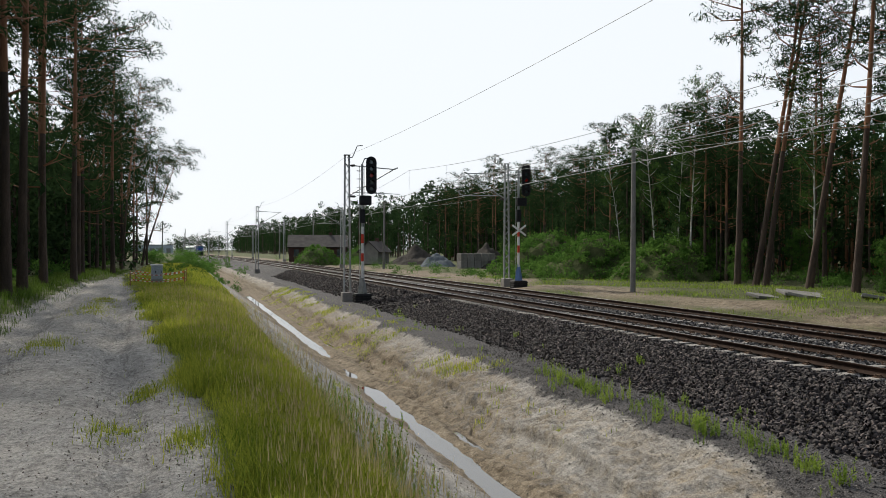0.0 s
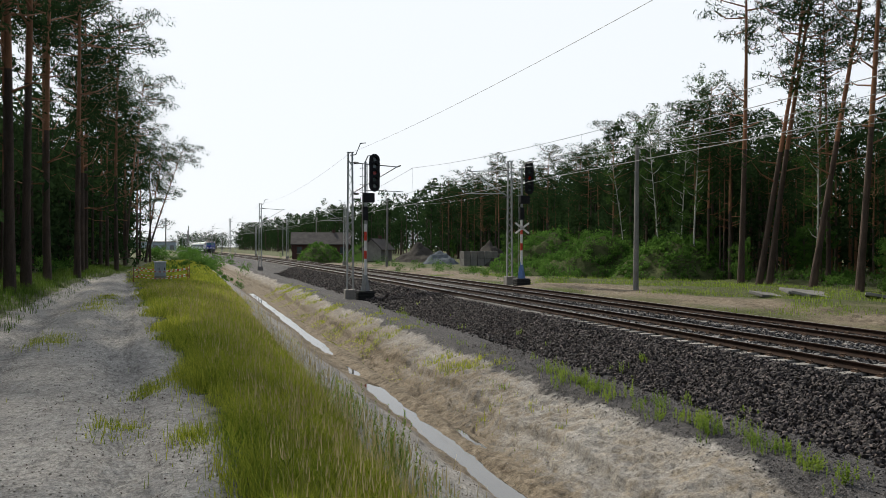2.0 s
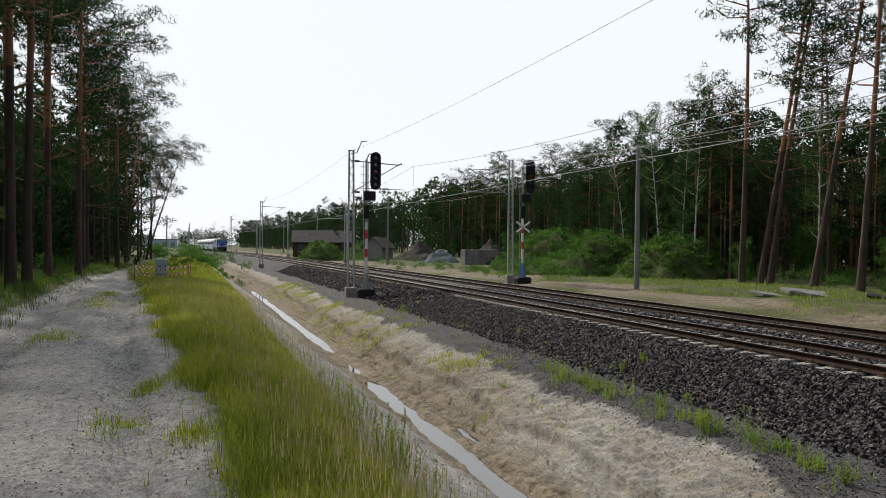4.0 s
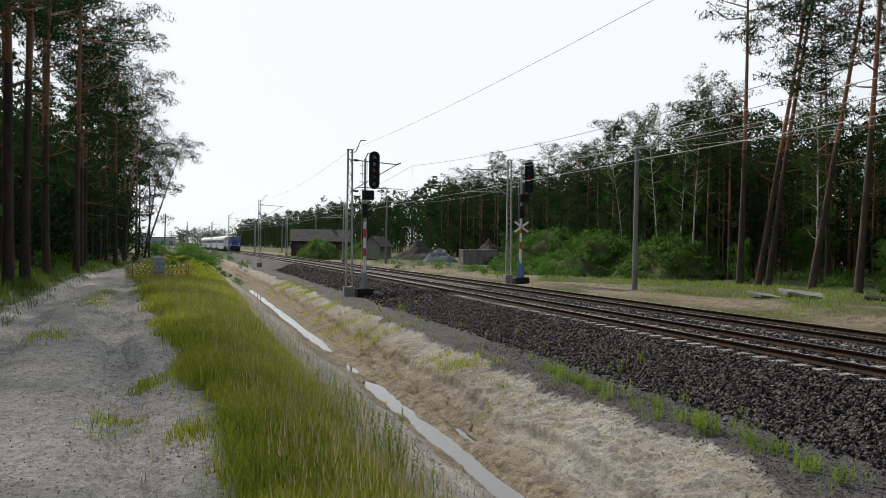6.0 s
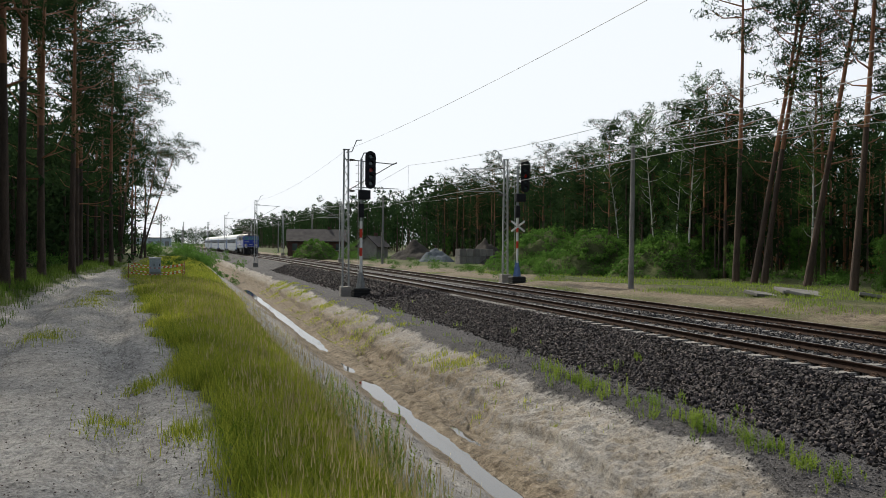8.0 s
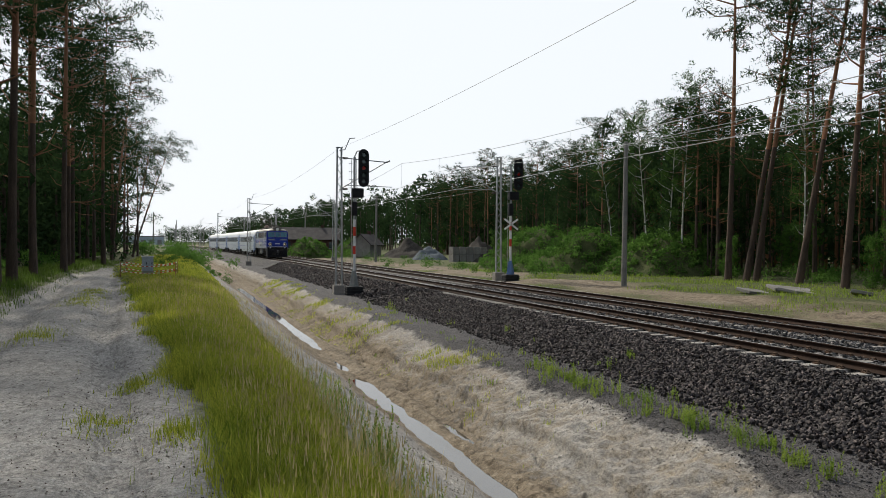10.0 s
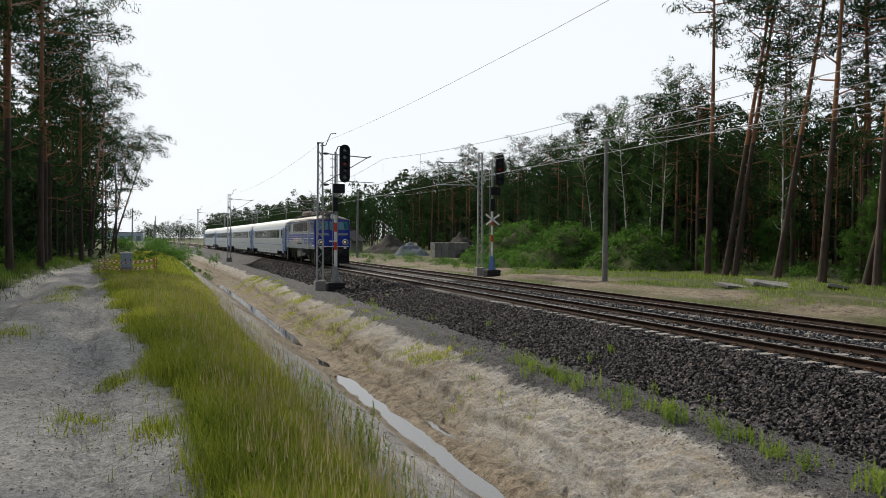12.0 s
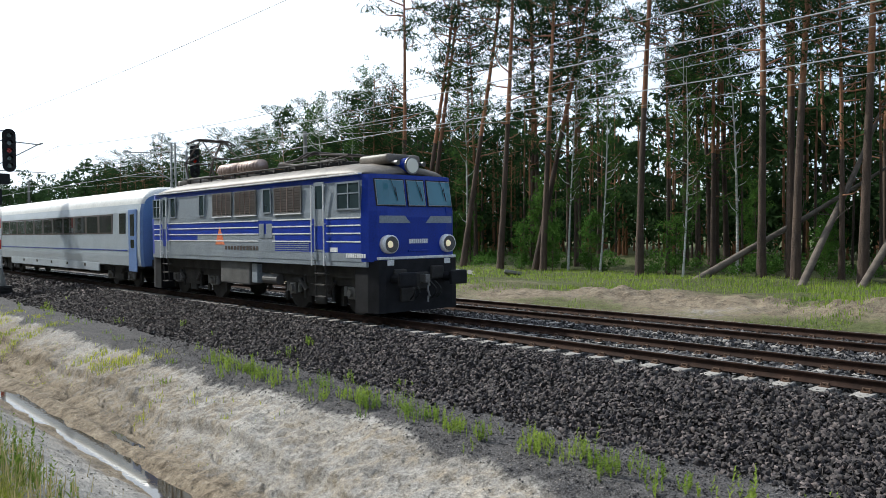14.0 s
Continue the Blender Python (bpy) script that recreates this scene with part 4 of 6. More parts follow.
        rod(bm, (-0.8 + 0.17 * k, yy, 4.25), (-0.6 + 0.12 * k, yy + 1.0, 4.36), 0.03, n=6)
    for x in (-0.85, 0.85):
        rod(bm, (x, 2.1, 4.30), (x, 12.9, 4.30), 0.025, n=6)
        for k in range(12):
            rod(bm, (x, 2.4 + k * 0.9, 4.05), (x, 2.4 + k * 0.9, 4.30), 0.045, 0.03, n=8)
    rod(bm, (0.2, 6.4, 4.4), (0.2, 7.4, 4.55), 0.12, n=10)
    box(bm, 0.1, 0.9, 7.6, 10.2, 4.15, 4.42, 0.05)
    box(bm, -0.6, 0.6, 12.9, 13.9, 4.10, 4.36, 0.08)
    part("roof_equipment", bm, M["under"], lo, "bus bars, insulators and boxes")
    return lo


def build_coach():
    """A coach whose front end is at y = 0 and whose body runs along y."""
    co = thing("railway_coach", Matrix(), "pale grey passenger coach with a white roof", "railway coach", "coaches of the train")
    L = 26.0
    W = 1.42
    prof = [(-W, 0.95), (-1.46, 1.35), (-1.47, 2.2), (-1.45, 3.2), (-1.38, 3.52)]
    top = [(-1.38 * math.cos(t) ** 0.7 if t < math.pi / 2 - 1e-6 else 0.0, 3.52 + 0.72 * math.sin(t)) for t in np.linspace(0.18, math.pi / 2, 7)]
    full = prof + top + [(-x, z) for x, z in reversed(top[:-1])] + [(-x, z) for x, z in reversed(prof)]
    rings = [[(x * k, y, z if z < 3.5 else 3.5 + (z - 3.5) * k2) for x, z in full] for y, k, k2 in ((0, 0.93, 0.6), (0.14, 0.985, 0.9), (0.6, 1, 1), (L - 0.6, 1, 1), (L - 0.14, 0.985, 0.9), (L, 0.93, 0.6))]
    bm, faces = loft(rings)
    n = len(full)
    for i, j, f in faces:
        f.material_index = 1 if 4 <= j < n - 5 else (2 if i in (0, 4) else 0)
        f.smooth = 4 <= j < n - 5
    for f in bm.faces:
        if len(f.verts) > 4:
            f.material_index = 2
    part("body", bm, [M["cgrey"], M["croof"], M["cblue"]], co, "pale grey sides under a white roof")
    for y in (0.0, L):
        d = -1 if y == 0 else 1
        bm = bmesh.new()
        box(bm, -0.75, 0.75, min(y, y + d * 0.35), max(y, y + d * 0.35), 1.2, 3.45, 0.08)
        part("gangway", bm, M["rubber"], co, "black folding gangway")
        buffers(co, y, d * 0.9)
    for s in (-1, 1):
        sx = lambda a, b: (min(s * a, s * b), max(s * a, s * b))
        bm = bmesh.new()
        box(bm, *sx(1.44, 1.478), 3.2, L - 3.2, 2.28, 3.16, 0.02)
        band = part("window_band", bm, M["grille"], co, "dark window band")
        for k in range(11):
            y0 = 3.35 + k * 1.765
            bm = bmesh.new()
            box(bm, *sx(1.46, 1.484), y0, y0 + 1.50, 2.34, 3.10, 0.015)
            part("window", bm, M["cglass"], band)
        for y0 in (0.45, L - 1.35):
            bm = bmesh.new()
            box(bm, *sx(1.43, 1.476), y0, y0 + 0.9, 0.72, 3.30, 0.02)
            d = part("door", bm, M["cblue"], co, "blue entrance door")
            bm = bmesh.new()
            box(bm, *sx(1.46, 1.482), y0 + 0.22, y0 + 0.68, 2.2, 3.1, 0.02)
            part("door_window", bm, M["cglass"], d)
            bm = bmesh.new()
            box(bm, *sx(1.46, 1.482), y0 + 0.25, y0 + 0.65, 1.7, 2.05, 0.01)
            part("door_panel", bm, M["cglass"], d)
        for y0 in (1.65, L - 2.45):
            bm = bmesh.new()
            box(bm, *sx(1.44, 1.480), y0, y0 + 0.75, 2.28, 3.16, 0.03)
            part("toilet_window", bm, M["cglass"], co)
        bm = bmesh.new()
        box(bm, *sx(1.45, 1.474), 1.5, L - 1.5, 1.57, 1.61)
        part("side_stripe", bm, M["blue"], co)
        bm = bmesh.new()
        box(bm, *sx(1.36, 1.43), 5.2, L - 5.2, 0.62, 1.0, 0.02)
        part("skirt", bm, M["cgrey"], co)
        bm = bmesh.new()
        for k in range(5):
            box(bm, *sx(1.42, 1.437), 7 + k * 2.7, 7.25 + k * 2.7, 0.80, 0.93)
        part("skirt_hatch", bm, M["under"], co)
    bm = bmesh.new()
    box(bm, -1.2, 1.2, 0.3, L - 0.3, 0.85, 1.1)
    for k in range(6):
        box(bm, -1.1, 1.1, 6 + k * 2.4, 7.6 + k * 2.4, 0.45, 0.9, 0.04)
    part("underframe", bm, M["under"], co)
    bogie(co, 3.5, 2.5, 0.46)
    bogie(co, L - 3.5, 2.5, 0.46)
    return co


SPEED, FRONT = 23.3, 15.6       # metres a second, and where the nose is at 14 s


def line_pose(y, length):
    """A vehicle whose front end is at y, riding on the bent line."""
    a, b = y + 0.2 * length, y + 0.8 * length
    xa, xb = TRACK_1 + float(cx(a)), TRACK_1 + float(cx(b))
    k = (xb - xa) / (b - a)
    return pose(xa + k * (y - a), y, 0, 0, 0, -math.degrees(math.atan(k)))


loco = build_loco()
coach = build_coach()
TRAIN = [(loco, 0.0, 14.7)] + [(coach, 15.75, 26.0)]
for k in range(1, 4):
    TRAIN.append((copy_thing(coach, Matrix()), 15.75 + 26.9 * k, 26.0))


def motions():
    for ob, back, length in TRAIN:
        walk(ob, [(t, line_pose(FRONT + SPEED * (14 - t) + back, length)) for t in [0.5 * i for i in range(29)]])


# ---- plants ----
def leaf_tris(centres, radii, per, size, rng, flat=0.7, broad=0.42):
    """Small triangles scattered in balls round the centres."""
    n = len(centres) * per
    c = np.repeat(np.asarray(centres, float), per, 0)
    r = np.repeat(np.asarray(radii, float), per)
    d = rng.normal(size=(n, 3))
    d /= np.linalg.norm(d, axis=1)[:, None]
    p = c + d * (r * rng.uniform(0.25, 1.0, n) ** 0.5)[:, None] * np.array([1, 1, flat])
    a = rng.normal(size=(n, 3))
    a /= np.linalg.norm(a, axis=1)[:, None]
    b = np.cross(a, rng.normal(size=(n, 3)))
    b /= np.linalg.norm(b, axis=1)[:, None] + 1e-9
    s = (size * rng.uniform(0.6, 1.4, n))[:, None]
    V = np.stack([p - a * s * 0.5, p + a * s * 0.5 + b * s * 0.12, p + b * s * broad], 1).reshape(-1, 3)
    return V, np.arange(3 * n).reshape(-1, 3)


def tree(name, label, category, seed, height, bare, crown_r, n_limbs, kind="pine", lean=0.0, per=38, leaf=0.26, radius=None):
    rng = np.random.default_rng(seed)
    t = thing(name, Matrix(), label, category)
    pts, rad = [], []
    r0 = radius or 0.0085 * height
    ph = rng.uniform(0, 6.28, 2)
    for i in range(9):
        f = i / 8
        pts.append(Vector((lean * height * f ** 1.4 + 0.18 * math.sin(3.1 * f + ph[0]) * f, 0.18 * math.sin(2.6 * f + ph[1]) * f, height * f - 0.15)))
        rad.append(r0 * (1.25 if i == 0 else 1) * (1 - 0.86 * f ** 1.1))
    V, F = tube(pts, rad, 7)
    mats = [M["pinebark"], M["pinered"]] if kind == "pine" else [M["birchbark"] if kind == "birch" else M["pinebark"]]
    TV, TF = [tuple(v) for v in V], list(F)

    def at(f):
        k = min(7, int(f * 8))
        return pts[k].lerp(pts[k + 1], f * 8 - k)
    LV, LF, C, R = [], [], [], []
    for i in range(n_limbs):
        f = bare + (1 - bare) * ((i + rng.uniform(0, 0.9)) / n_limbs) ** 0.9
        if kind == "pine" and i < 5:
            f = bare * rng.uniform(0.6, 1.0)
        f = min(f, 0.985)
        base = at(f)
        az = rng.uniform(0, 6.28)
        up = rng.uniform(0.05, 0.55) if kind == "pine" else rng.uniform(0.3, 1.0)
        prof = math.sin(math.pi * min(1, 0.18 + 0.82 * (1 - (f - bare) / (1 - bare + 1e-6)))) if f > bare else 0.5
        ln = crown_r * (0.35 + 0.75 * max(0.1, prof)) * rng.uniform(0.65, 1.15)
        d = Vector((math.cos(az), math.sin(az), up)).normalized()
        mid = base + d * ln * 0.55 + Vector((0, 0, -0.06 * ln))
        tip = base + d * ln + Vector((0, 0, rng.uniform(-0.1, 0.25) * ln))
        v, q = tube([base, mid, tip], [0.05 * height / 20, 0.032 * height / 20, 0.01], 5)
        LF += [tuple(len(LV) + k for k in g) for g in q]
        LV += [tuple(p) for p in v]
        if kind == "pine" and i < 3:
            continue
        for u in np.linspace(0.45, 1.05, 4 if kind == "pine" else 5):
            c = base.lerp(tip, u) + Vector(rng.normal(0, 0.28, 3))
            C.append(tuple(c))
            R.append(crown_r * rng.uniform(0.16, 0.30))
    nt0 = len(TV)
    me = mesh_np("trunk", TV + LV, TF + [tuple(nt0 + k for k in g) for g in LF], True)
    obj("trunk", me, mats, t)
    if kind == "pine":
        idx = np.array([1 if f // 7 >= 3 else 0 for f in range(len(TF) + len(LF))], dtype=np.int32)
        me.polygons.foreach_set("material_index", idx)
    for _ in range(5):
        C.append(tuple(at(rng.uniform(0.9, 0.99)) + Vector(rng.normal(0, 0.25, 3))))
        R.append(crown_r * 0.28)
    V, F = leaf_tris(C, R, per, leaf * (1.15 if kind == "pine" else 1.0), rng, 0.5 if kind == "pine" else 1.0, 0.25 if kind == "pine" else 0.42)
    obj("crown", mesh_np("crown", V, F), {"pine": M["needles"], "birch": M["birchleaf"], "oak": M["leaf"]}[kind], t)
    return t


PINE = "tall pine with a bare reddish trunk and sparse crown"
pines = [tree("pine_tree", PINE, "tree", 11, 21.0, 0.55, 2.7, 28, per=38), tree("pine_tree", PINE, "tree", 12, 22.5, 0.52, 2.5, 30, lean=0.04, per=38),
         tree("pine_tree", PINE, "tree", 13, 19.5, 0.45, 2.6, 30, lean=-0.02, per=38), tree("pine_tree", PINE, "tree", 14, 23.0, 0.58, 2.9, 28, lean=0.02, per=38),
         tree("pine_tree", PINE, "tree", 15, 18.0, 0.40, 3.0, 34, per=44)]
slim = [tree("pine_tree", "slender forest pine with a small high crown", "tree", 21, 18.5, 0.60, 1.5, 16, per=28, radius=0.10, leaf=0.24),
        tree("pine_tree", "slender forest pine with a small high crown", "tree", 22, 16.5, 0.55, 1.4, 16, per=28, radius=0.085, leaf=0.24, lean=0.03)]
birches = [tree("birch_tree", "slender birch with a white trunk and light leaves", "tree", 31, 15.5, 0.30, 1.7, 24, "birch", 0.03, 28, 0.17, 0.085),
           tree("birch_tree", "slender birch with a white trunk and light leaves", "tree", 32, 13.0, 0.22, 1.5, 22, "birch", -0.04, 28, 0.17, 0.07)]
oaks = [tree("young_oak_tree", "young broadleaf tree with dense dark green leaves", "tree", 41, 11.0, 0.12, 2.3, 30, "oak", 0.0, 36, 0.26, 0.10),
        tree("young_oak_tree", "young broadleaf tree with dense dark green leaves", "tree", 42, 7.5, 0.08, 2.0, 24, "oak", 0.02, 36, 0.24, 0.07)]
used = set()


def plant(src, lat, y, rz=0.0, s=1.0, group="", z=None, rx=0.0, ry=0.0):
    zz = float(ground_z(np.array(lat), np.array(y))) if z is None else z
    m = pose(lat + float(cx(y)), y, zz - 0.05, rx, ry, rz) @ Matrix.Diagonal((s, s, s, 1))
    if src.name in used:
        o = copy_thing(src, m)
    else:
        used.add(src.name)
        o, src.matrix_basis = src, m
    if group:
        o["group"] = group
    return o


rng = np.random.default_rng(5)
# edge of the wood beside the sand track, then its depth
for lat, y, k, s in ((-6.4, 31.2, 0, 1.05), (-6.5, 34.6, 1, 1.0), (-7.9, 38.5, 3, 1.0), (-6.3, 47.6, 0, 0.95), (-8.3, 50.2, 2, 1.1), (-6.9, 54.5, 4, 1.0), (-7.4, 60.5, 2, 0.95),
                     (-6.6, 68, 4, 0.9), (-7.8, 75, 0, 0.85), (-6.2, 83, 2, 0.85), (-7.0, 92, 4, 0.8), (-4.6, 101, 4, 0.85), (-6.2, 110, 2, 0.8), (-5.6, 64, 4, 1.1), (-5.4, 88, 4, 0.9), (-7.0, 42.5, 4, 1.15)):
    plant(pines[k], lat, y, rng.uniform(0, 360), s, "pines beside the sand track")
for lat, y, k, s, ry in ((-5.4, 106, 4, 0.9, 17), (-5.0, 97, 4, 0.8, 8), (-6.0, 78, 4, 1.0, 5)):
    plant(pines[k], lat, y, 0, s, "pines beside the sand track", ry=ry)
# extra pines outside the view, added to cast shade on the sand track
for lat, y in ((-6.9, 17.5), (-7.8, 21), (-9.4, 15), (-8.8, 24.5), (-10.5, 19), (-11.5, 26), (-12.4, 22), (-9.8, 29), (-7.6, 12.5), (-13.5, 17), (-14, 29), (-11, 33), (-8.6, 8.5), (-11.5, 11.5), (-15.5, 24)):
    plant(pines[4], lat, y, rng.uniform(0, 360), rng.uniform(1.05, 1.25), "pines beside the sand track")
for i in range(46):
    lat, y = -7.5 - 34 * rng.uniform() ** 1.3, rng.uniform(-18, 135)
    if y < 14:
        lat -= 2.5
    plant(pines[rng.integers(5)] if rng.uniform() < 0.6 else slim[rng.integers(2)], lat, y, rng.uniform(0, 360), rng.uniform(0.8, 1.08), "pines beside the sand track")
for i in range(12):
    plant(oaks[rng.integers(2)], -8.5 - 9 * rng.uniform(), 70 + 55 * rng.uniform(), rng.uniform(0, 360), rng.uniform(0.45, 0.8), "young trees under the pines")

# wood across the tracks: single trees that stand out at its edge
for src, lat, y, s, rz, ry in ((pines[0], 35.1, 43.3, 1.12, -40, 1), (pines[2], 35.4, 41.9, 1.12, -40, 9), (pines[3], 35.6, 41.2, 1.05, -40, 6), (pines[2], 35.2, 37.1, 1.12, -44, 9),
                               (pines[0], 35.0, 33.5, 1.12, -46, 3), (pines[1], 34.9, 29.9, 1.0, -48, 1), (pines[2], 35.2, 30.8, 1.08, -48, 12),
                               (pines[3], 34.8, 23.2, 1.05, -56, 1), (pines[0], 35.2, 16.8, 1.05, -60, 0), (pines[3], 35.4, 15.3, 1.05, -60, 1), (pines[1], 35.8, 12.6, 1.1, -70, 0), (pines[0], 37.5, 9.5, 1.1, 10, 0),
                               (birches[0], 36.5, 50.4, 1.0, 0, 1), (birches[1], 37.5, 53.5, 1.05, 80, -3), (birches[0], 38.0, 57.0, 0.9, 140, 2), (birches[1], 37.2, 38.9, 1.0, 0, 2),
                               (birches[0], 36.0, 28.9, 0.8, 0, 3), (birches[1], 36.0, 26.6, 0.9, -50, 5), (birches[1], 35.4, 21.0, 0.8, -60, 4), (birches[1], 39, 64, 0.9, 0, -6)):
    plant(src, lat, y, rz, s, "trees at the edge of the wood", ry=ry)
for i in range(250):
    y = 2 + 150 * rng.uniform() ** 1.15
    edge = float(np.interp(y, [0, 60, 75, 110, 160], [36.5, 37.0, 40, 47, 50]))
    lat = edge + 42 * rng.uniform() ** 1.5
    u = rng.uniform()
    src = slim[rng.integers(2)] if u < 0.45 else pines[rng.integers(5)] if u < 0.80 else birches[rng.integers(2)] if u < 0.86 else oaks[rng.integers(2)]
    if y <= 46 and lat > edge + 16:
        src = slim[rng.integers(2)]
    if y > 46:
        src = slim[rng.integers(2)] if u < 0.25 else pines[2 + 2 * rng.integers(2)] if u < 0.62 else oaks[0]
        lat = edge + 26 * rng.uniform() ** 1.8
    plant(src, lat, y, rng.uniform(0, 360), rng.uniform(0.75, 1.05) * (1.0 if y < 44 else 0.75 if y < 85 else 0.82), "trees of the wood across the tracks")

for lat, y, s in ((35.4, 29.6, 0.75), (36.0, 27.2, 0.9), (35.8, 32.4, 0.8), (36.6, 14.5, 0.7), (36.2, 44.5, 0.8), (37.0, 22.4, 0.9)):
    plant(oaks[1], lat, y, rng.uniform(0, 360), s, "trees at the edge of the wood")
for i in range(14):
    plant(pines[rng.integers(4)], 38 + 20 * rng.uniform(), 4 + 30 * rng.uniform(), rng.uniform(0, 360), rng.uniform(0.9, 1.1), "trees of the wood across the tracks")
for i in range(16):
    plant(slim[rng.integers(2)], 38.5 + 15 * rng.uniform(), 6 + 34 * rng.uniform(), rng.uniform(0, 360), rng.uniform(0.85, 1.1), "trees of the wood across the tracks")
M["deadwood"] = mat("grey-brown dead wood", (0.07, 0.056, 0.045), (0.15, 0.125, 0.10), 2, 20, 0.9, 0.4)
# fallen and leaning pines
for lat, y, ry, rz, s in ((32.9, 18.7, 65, 8, 0.72), (33.6, 14.2, 48, 30, 0.6), (33.9, 11.9, 52, 24, 0.55)):
    o = thing("leaning_pine", pose(lat, y, -0.1, 0, ry, rz - 90 + 60), "broken pine trunk leaning into the wood", "tree", "leaning trunks")
    v, q = tube([(0, 0, -0.3), (0, 0, 3), (0.1, 0, 7), (0.05, 0.1, 14.5)], [0.17 * s / 0.6, 0.15, 0.13, 0.06], 9)
    obj("trunk", mesh_np("trunk", [tuple(p) for p in v], q, True), M["deadwood"], o)
    for k in range(9):
        lv, lf = [], []
        z = 3 + k * 0.9
        a = rng.uniform(0, 6.28)
        v, q = tube([(0.1, 0, z), (0.1 + 0.7 * math.cos(a), 0.7 * math.sin(a), z + 0.4), (0.1 + 1.2 * math.cos(a), 1.2 * math.sin(a), z + 0.5)], [0.03, 0.02, 0.006], 5)
        lf += [tuple(len(lv) + i for i in g) for g in q]
        lv += [tuple(p) for p in v]
        obj("dead_branch", mesh_np("dead_branch", lv, lf), M["deadwood"], o)


def far_woods(name, stretch, label, seed, per=26, leaf=0.75, fat=1.0, low=0.12, bark="pinebark"):
    """Woods too far off to tell the trees: trunks and crowns in one mesh."""
    r = np.random.default_rng(seed)
    C, R, TV, TF = [], [], [], []
    for lat, y, h, w in stretch:
        x = lat + float(cx(y))
        for k in range(9):
            C.append((x + r.normal(0, w), y + r.normal(0, w), h * (low + (1 - low) * r.uniform() ** 0.9)))
            R.append(fat * w * r.uniform(0.55, 1.0) * (1.15 - 0.6 * C[-1][2] / h))
        v, q = tube([(x, y, -0.3), (x, y, h * 0.8)], [0.16, 0.07], 4)
        TF += [tuple(len(TV) + i for i in g) for g in q]
        TV += [tuple(p) for p in v]
    V, F = leaf_tris(C, R, per, leaf, r, 0.9)
    tagged(obj(name, mesh_np(name, V, F), M["needles"]), label, "woods", kind="stuff")
    tagged(obj(name + "_trunks", mesh_np(name + "_trunks", TV, TF), M[bark]), "trunks of the far wood", "woods", kind="stuff")


st = []
for i in range(420):
    y = 4 + 190 * rng.uniform()
    st.append((float(np.interp(y, [0, 75, 110, 200], [52, 55, 62, 66])) + 34 * rng.uniform(), y, rng.uniform(9, 16.5), 1.8))
st += [(54 + 30 * rng.uniform(), 2 + 130 * rng.uniform(), rng.uniform(3, 7), 1.9) for i in range(200)]
far_woods("back_wood", st, "dense dark wood closing the view behind the trees", 6, low=0.28, bark="pinered")
st = []
for i in range(180):
    y = 50 + 95 * rng.uniform()
    st.append((float(np.interp(y, [0, 60, 75, 110, 160], [39, 39.5, 42, 49, 52])) + 9 * rng.uniform(), y, rng.uniform(8.5, 14), 1.5))
far_woods("mid_wood", st, "dense young wood behind the yard", 16, 60, 0.42, 1.15)
st = [(50 + 35 * rng.uniform() ** 1.5, 150 + 420 * rng.uniform() ** 1.2, rng.uniform(13, 18.5), 1.8) for i in range(360)]
far_woods("far_wood", st, "far pine wood along the railway", 7, 40, 0.85, 1.3)
st = [(-26 - 60 * rng.uniform(), 130 + 500 * rng.uniform(), rng.uniform(12, 17), 2.0) for i in range(120)] + [(10 + 110 * rng.uniform(), 640 + 60 * rng.uniform(), rng.uniform(10, 15), 3.0) for i in range(110)] \
    + [(-10 - 70 * rng.uniform(), 700 + 80 * rng.uniform(), rng.uniform(9, 13), 3.0) for i in range(60)] + [(-15 - 32 * rng.uniform(), 30 + 105 * rng.uniform(), rng.uniform(6, 15), 1.8) for i in range(230)]
far_woods("horizon_wood", st, "hazy wood at the horizon", 8, 30, 0.85, 1.25)


st = [(-12.5 - 32 * rng.uniform() ** 1.3, 8 + 120 * rng.uniform(), rng.uniform(11, 20), 1.9) for i in range(240)] + [(-10.5 - 22 * rng.uniform(), 14 + 110 * rng.uniform(), rng.uniform(2.5, 6), 1.5) for i in range(150)]
st += [(-8.2 - 14 * rng.uniform(), 58 + 80 * rng.uniform(), rng.uniform(8, 16), 1.7) for i in range(130)]
far_woods("deep_wood", st, "deep shady wood behind the first pines", 17, 34, 0.6, 1.2)
# trees added behind the camera, never in view, to hold back low sky light
st = [(-70 + 150 * rng.uniform(), -16 - 55 * rng.uniform(), rng.uniform(14, 20), 2.2) for i in range(170)]
st = [s for s in st if s[0] < -7 or s[0] > 26 or s[1] < -45]
far_woods("near_wood", st, "unseen wood added behind the camera to block low sky light", 14)


def shrubs(name, n, fun, label, seed, size=0.16, per=60, material="leaf"):
    r = np.random.default_rng(seed)
    C, R = [], []
    for i in range(n):
        lat, y, h, w = fun(r)
        z = float(ground_z(np.array(lat), np.array(y)))
        for k in range(3):
            C.append((lat + float(cx(y)) + r.normal(0, w * 0.5), y + r.normal(0, w * 0.5), z + h * r.uniform(0.2, 0.8)))
            R.append(max(w, h) * 0.5 * r.uniform(0.7, 1.1))
    V, F = leaf_tris(C, R, per, size, r, 0.8)
    tagged(obj(name, mesh_np(name, V, F), M[material]), label, "shrubs", kind="stuff")


shrubs("undergrowth", 170, lambda r: (36.5 + 9 * r.uniform() ** 1.5, 6 + 75 * r.uniform(), r.uniform(0.3, 1.3), r.uniform(0.4, 0.9)), "low green undergrowth at the foot of the wood", 9)
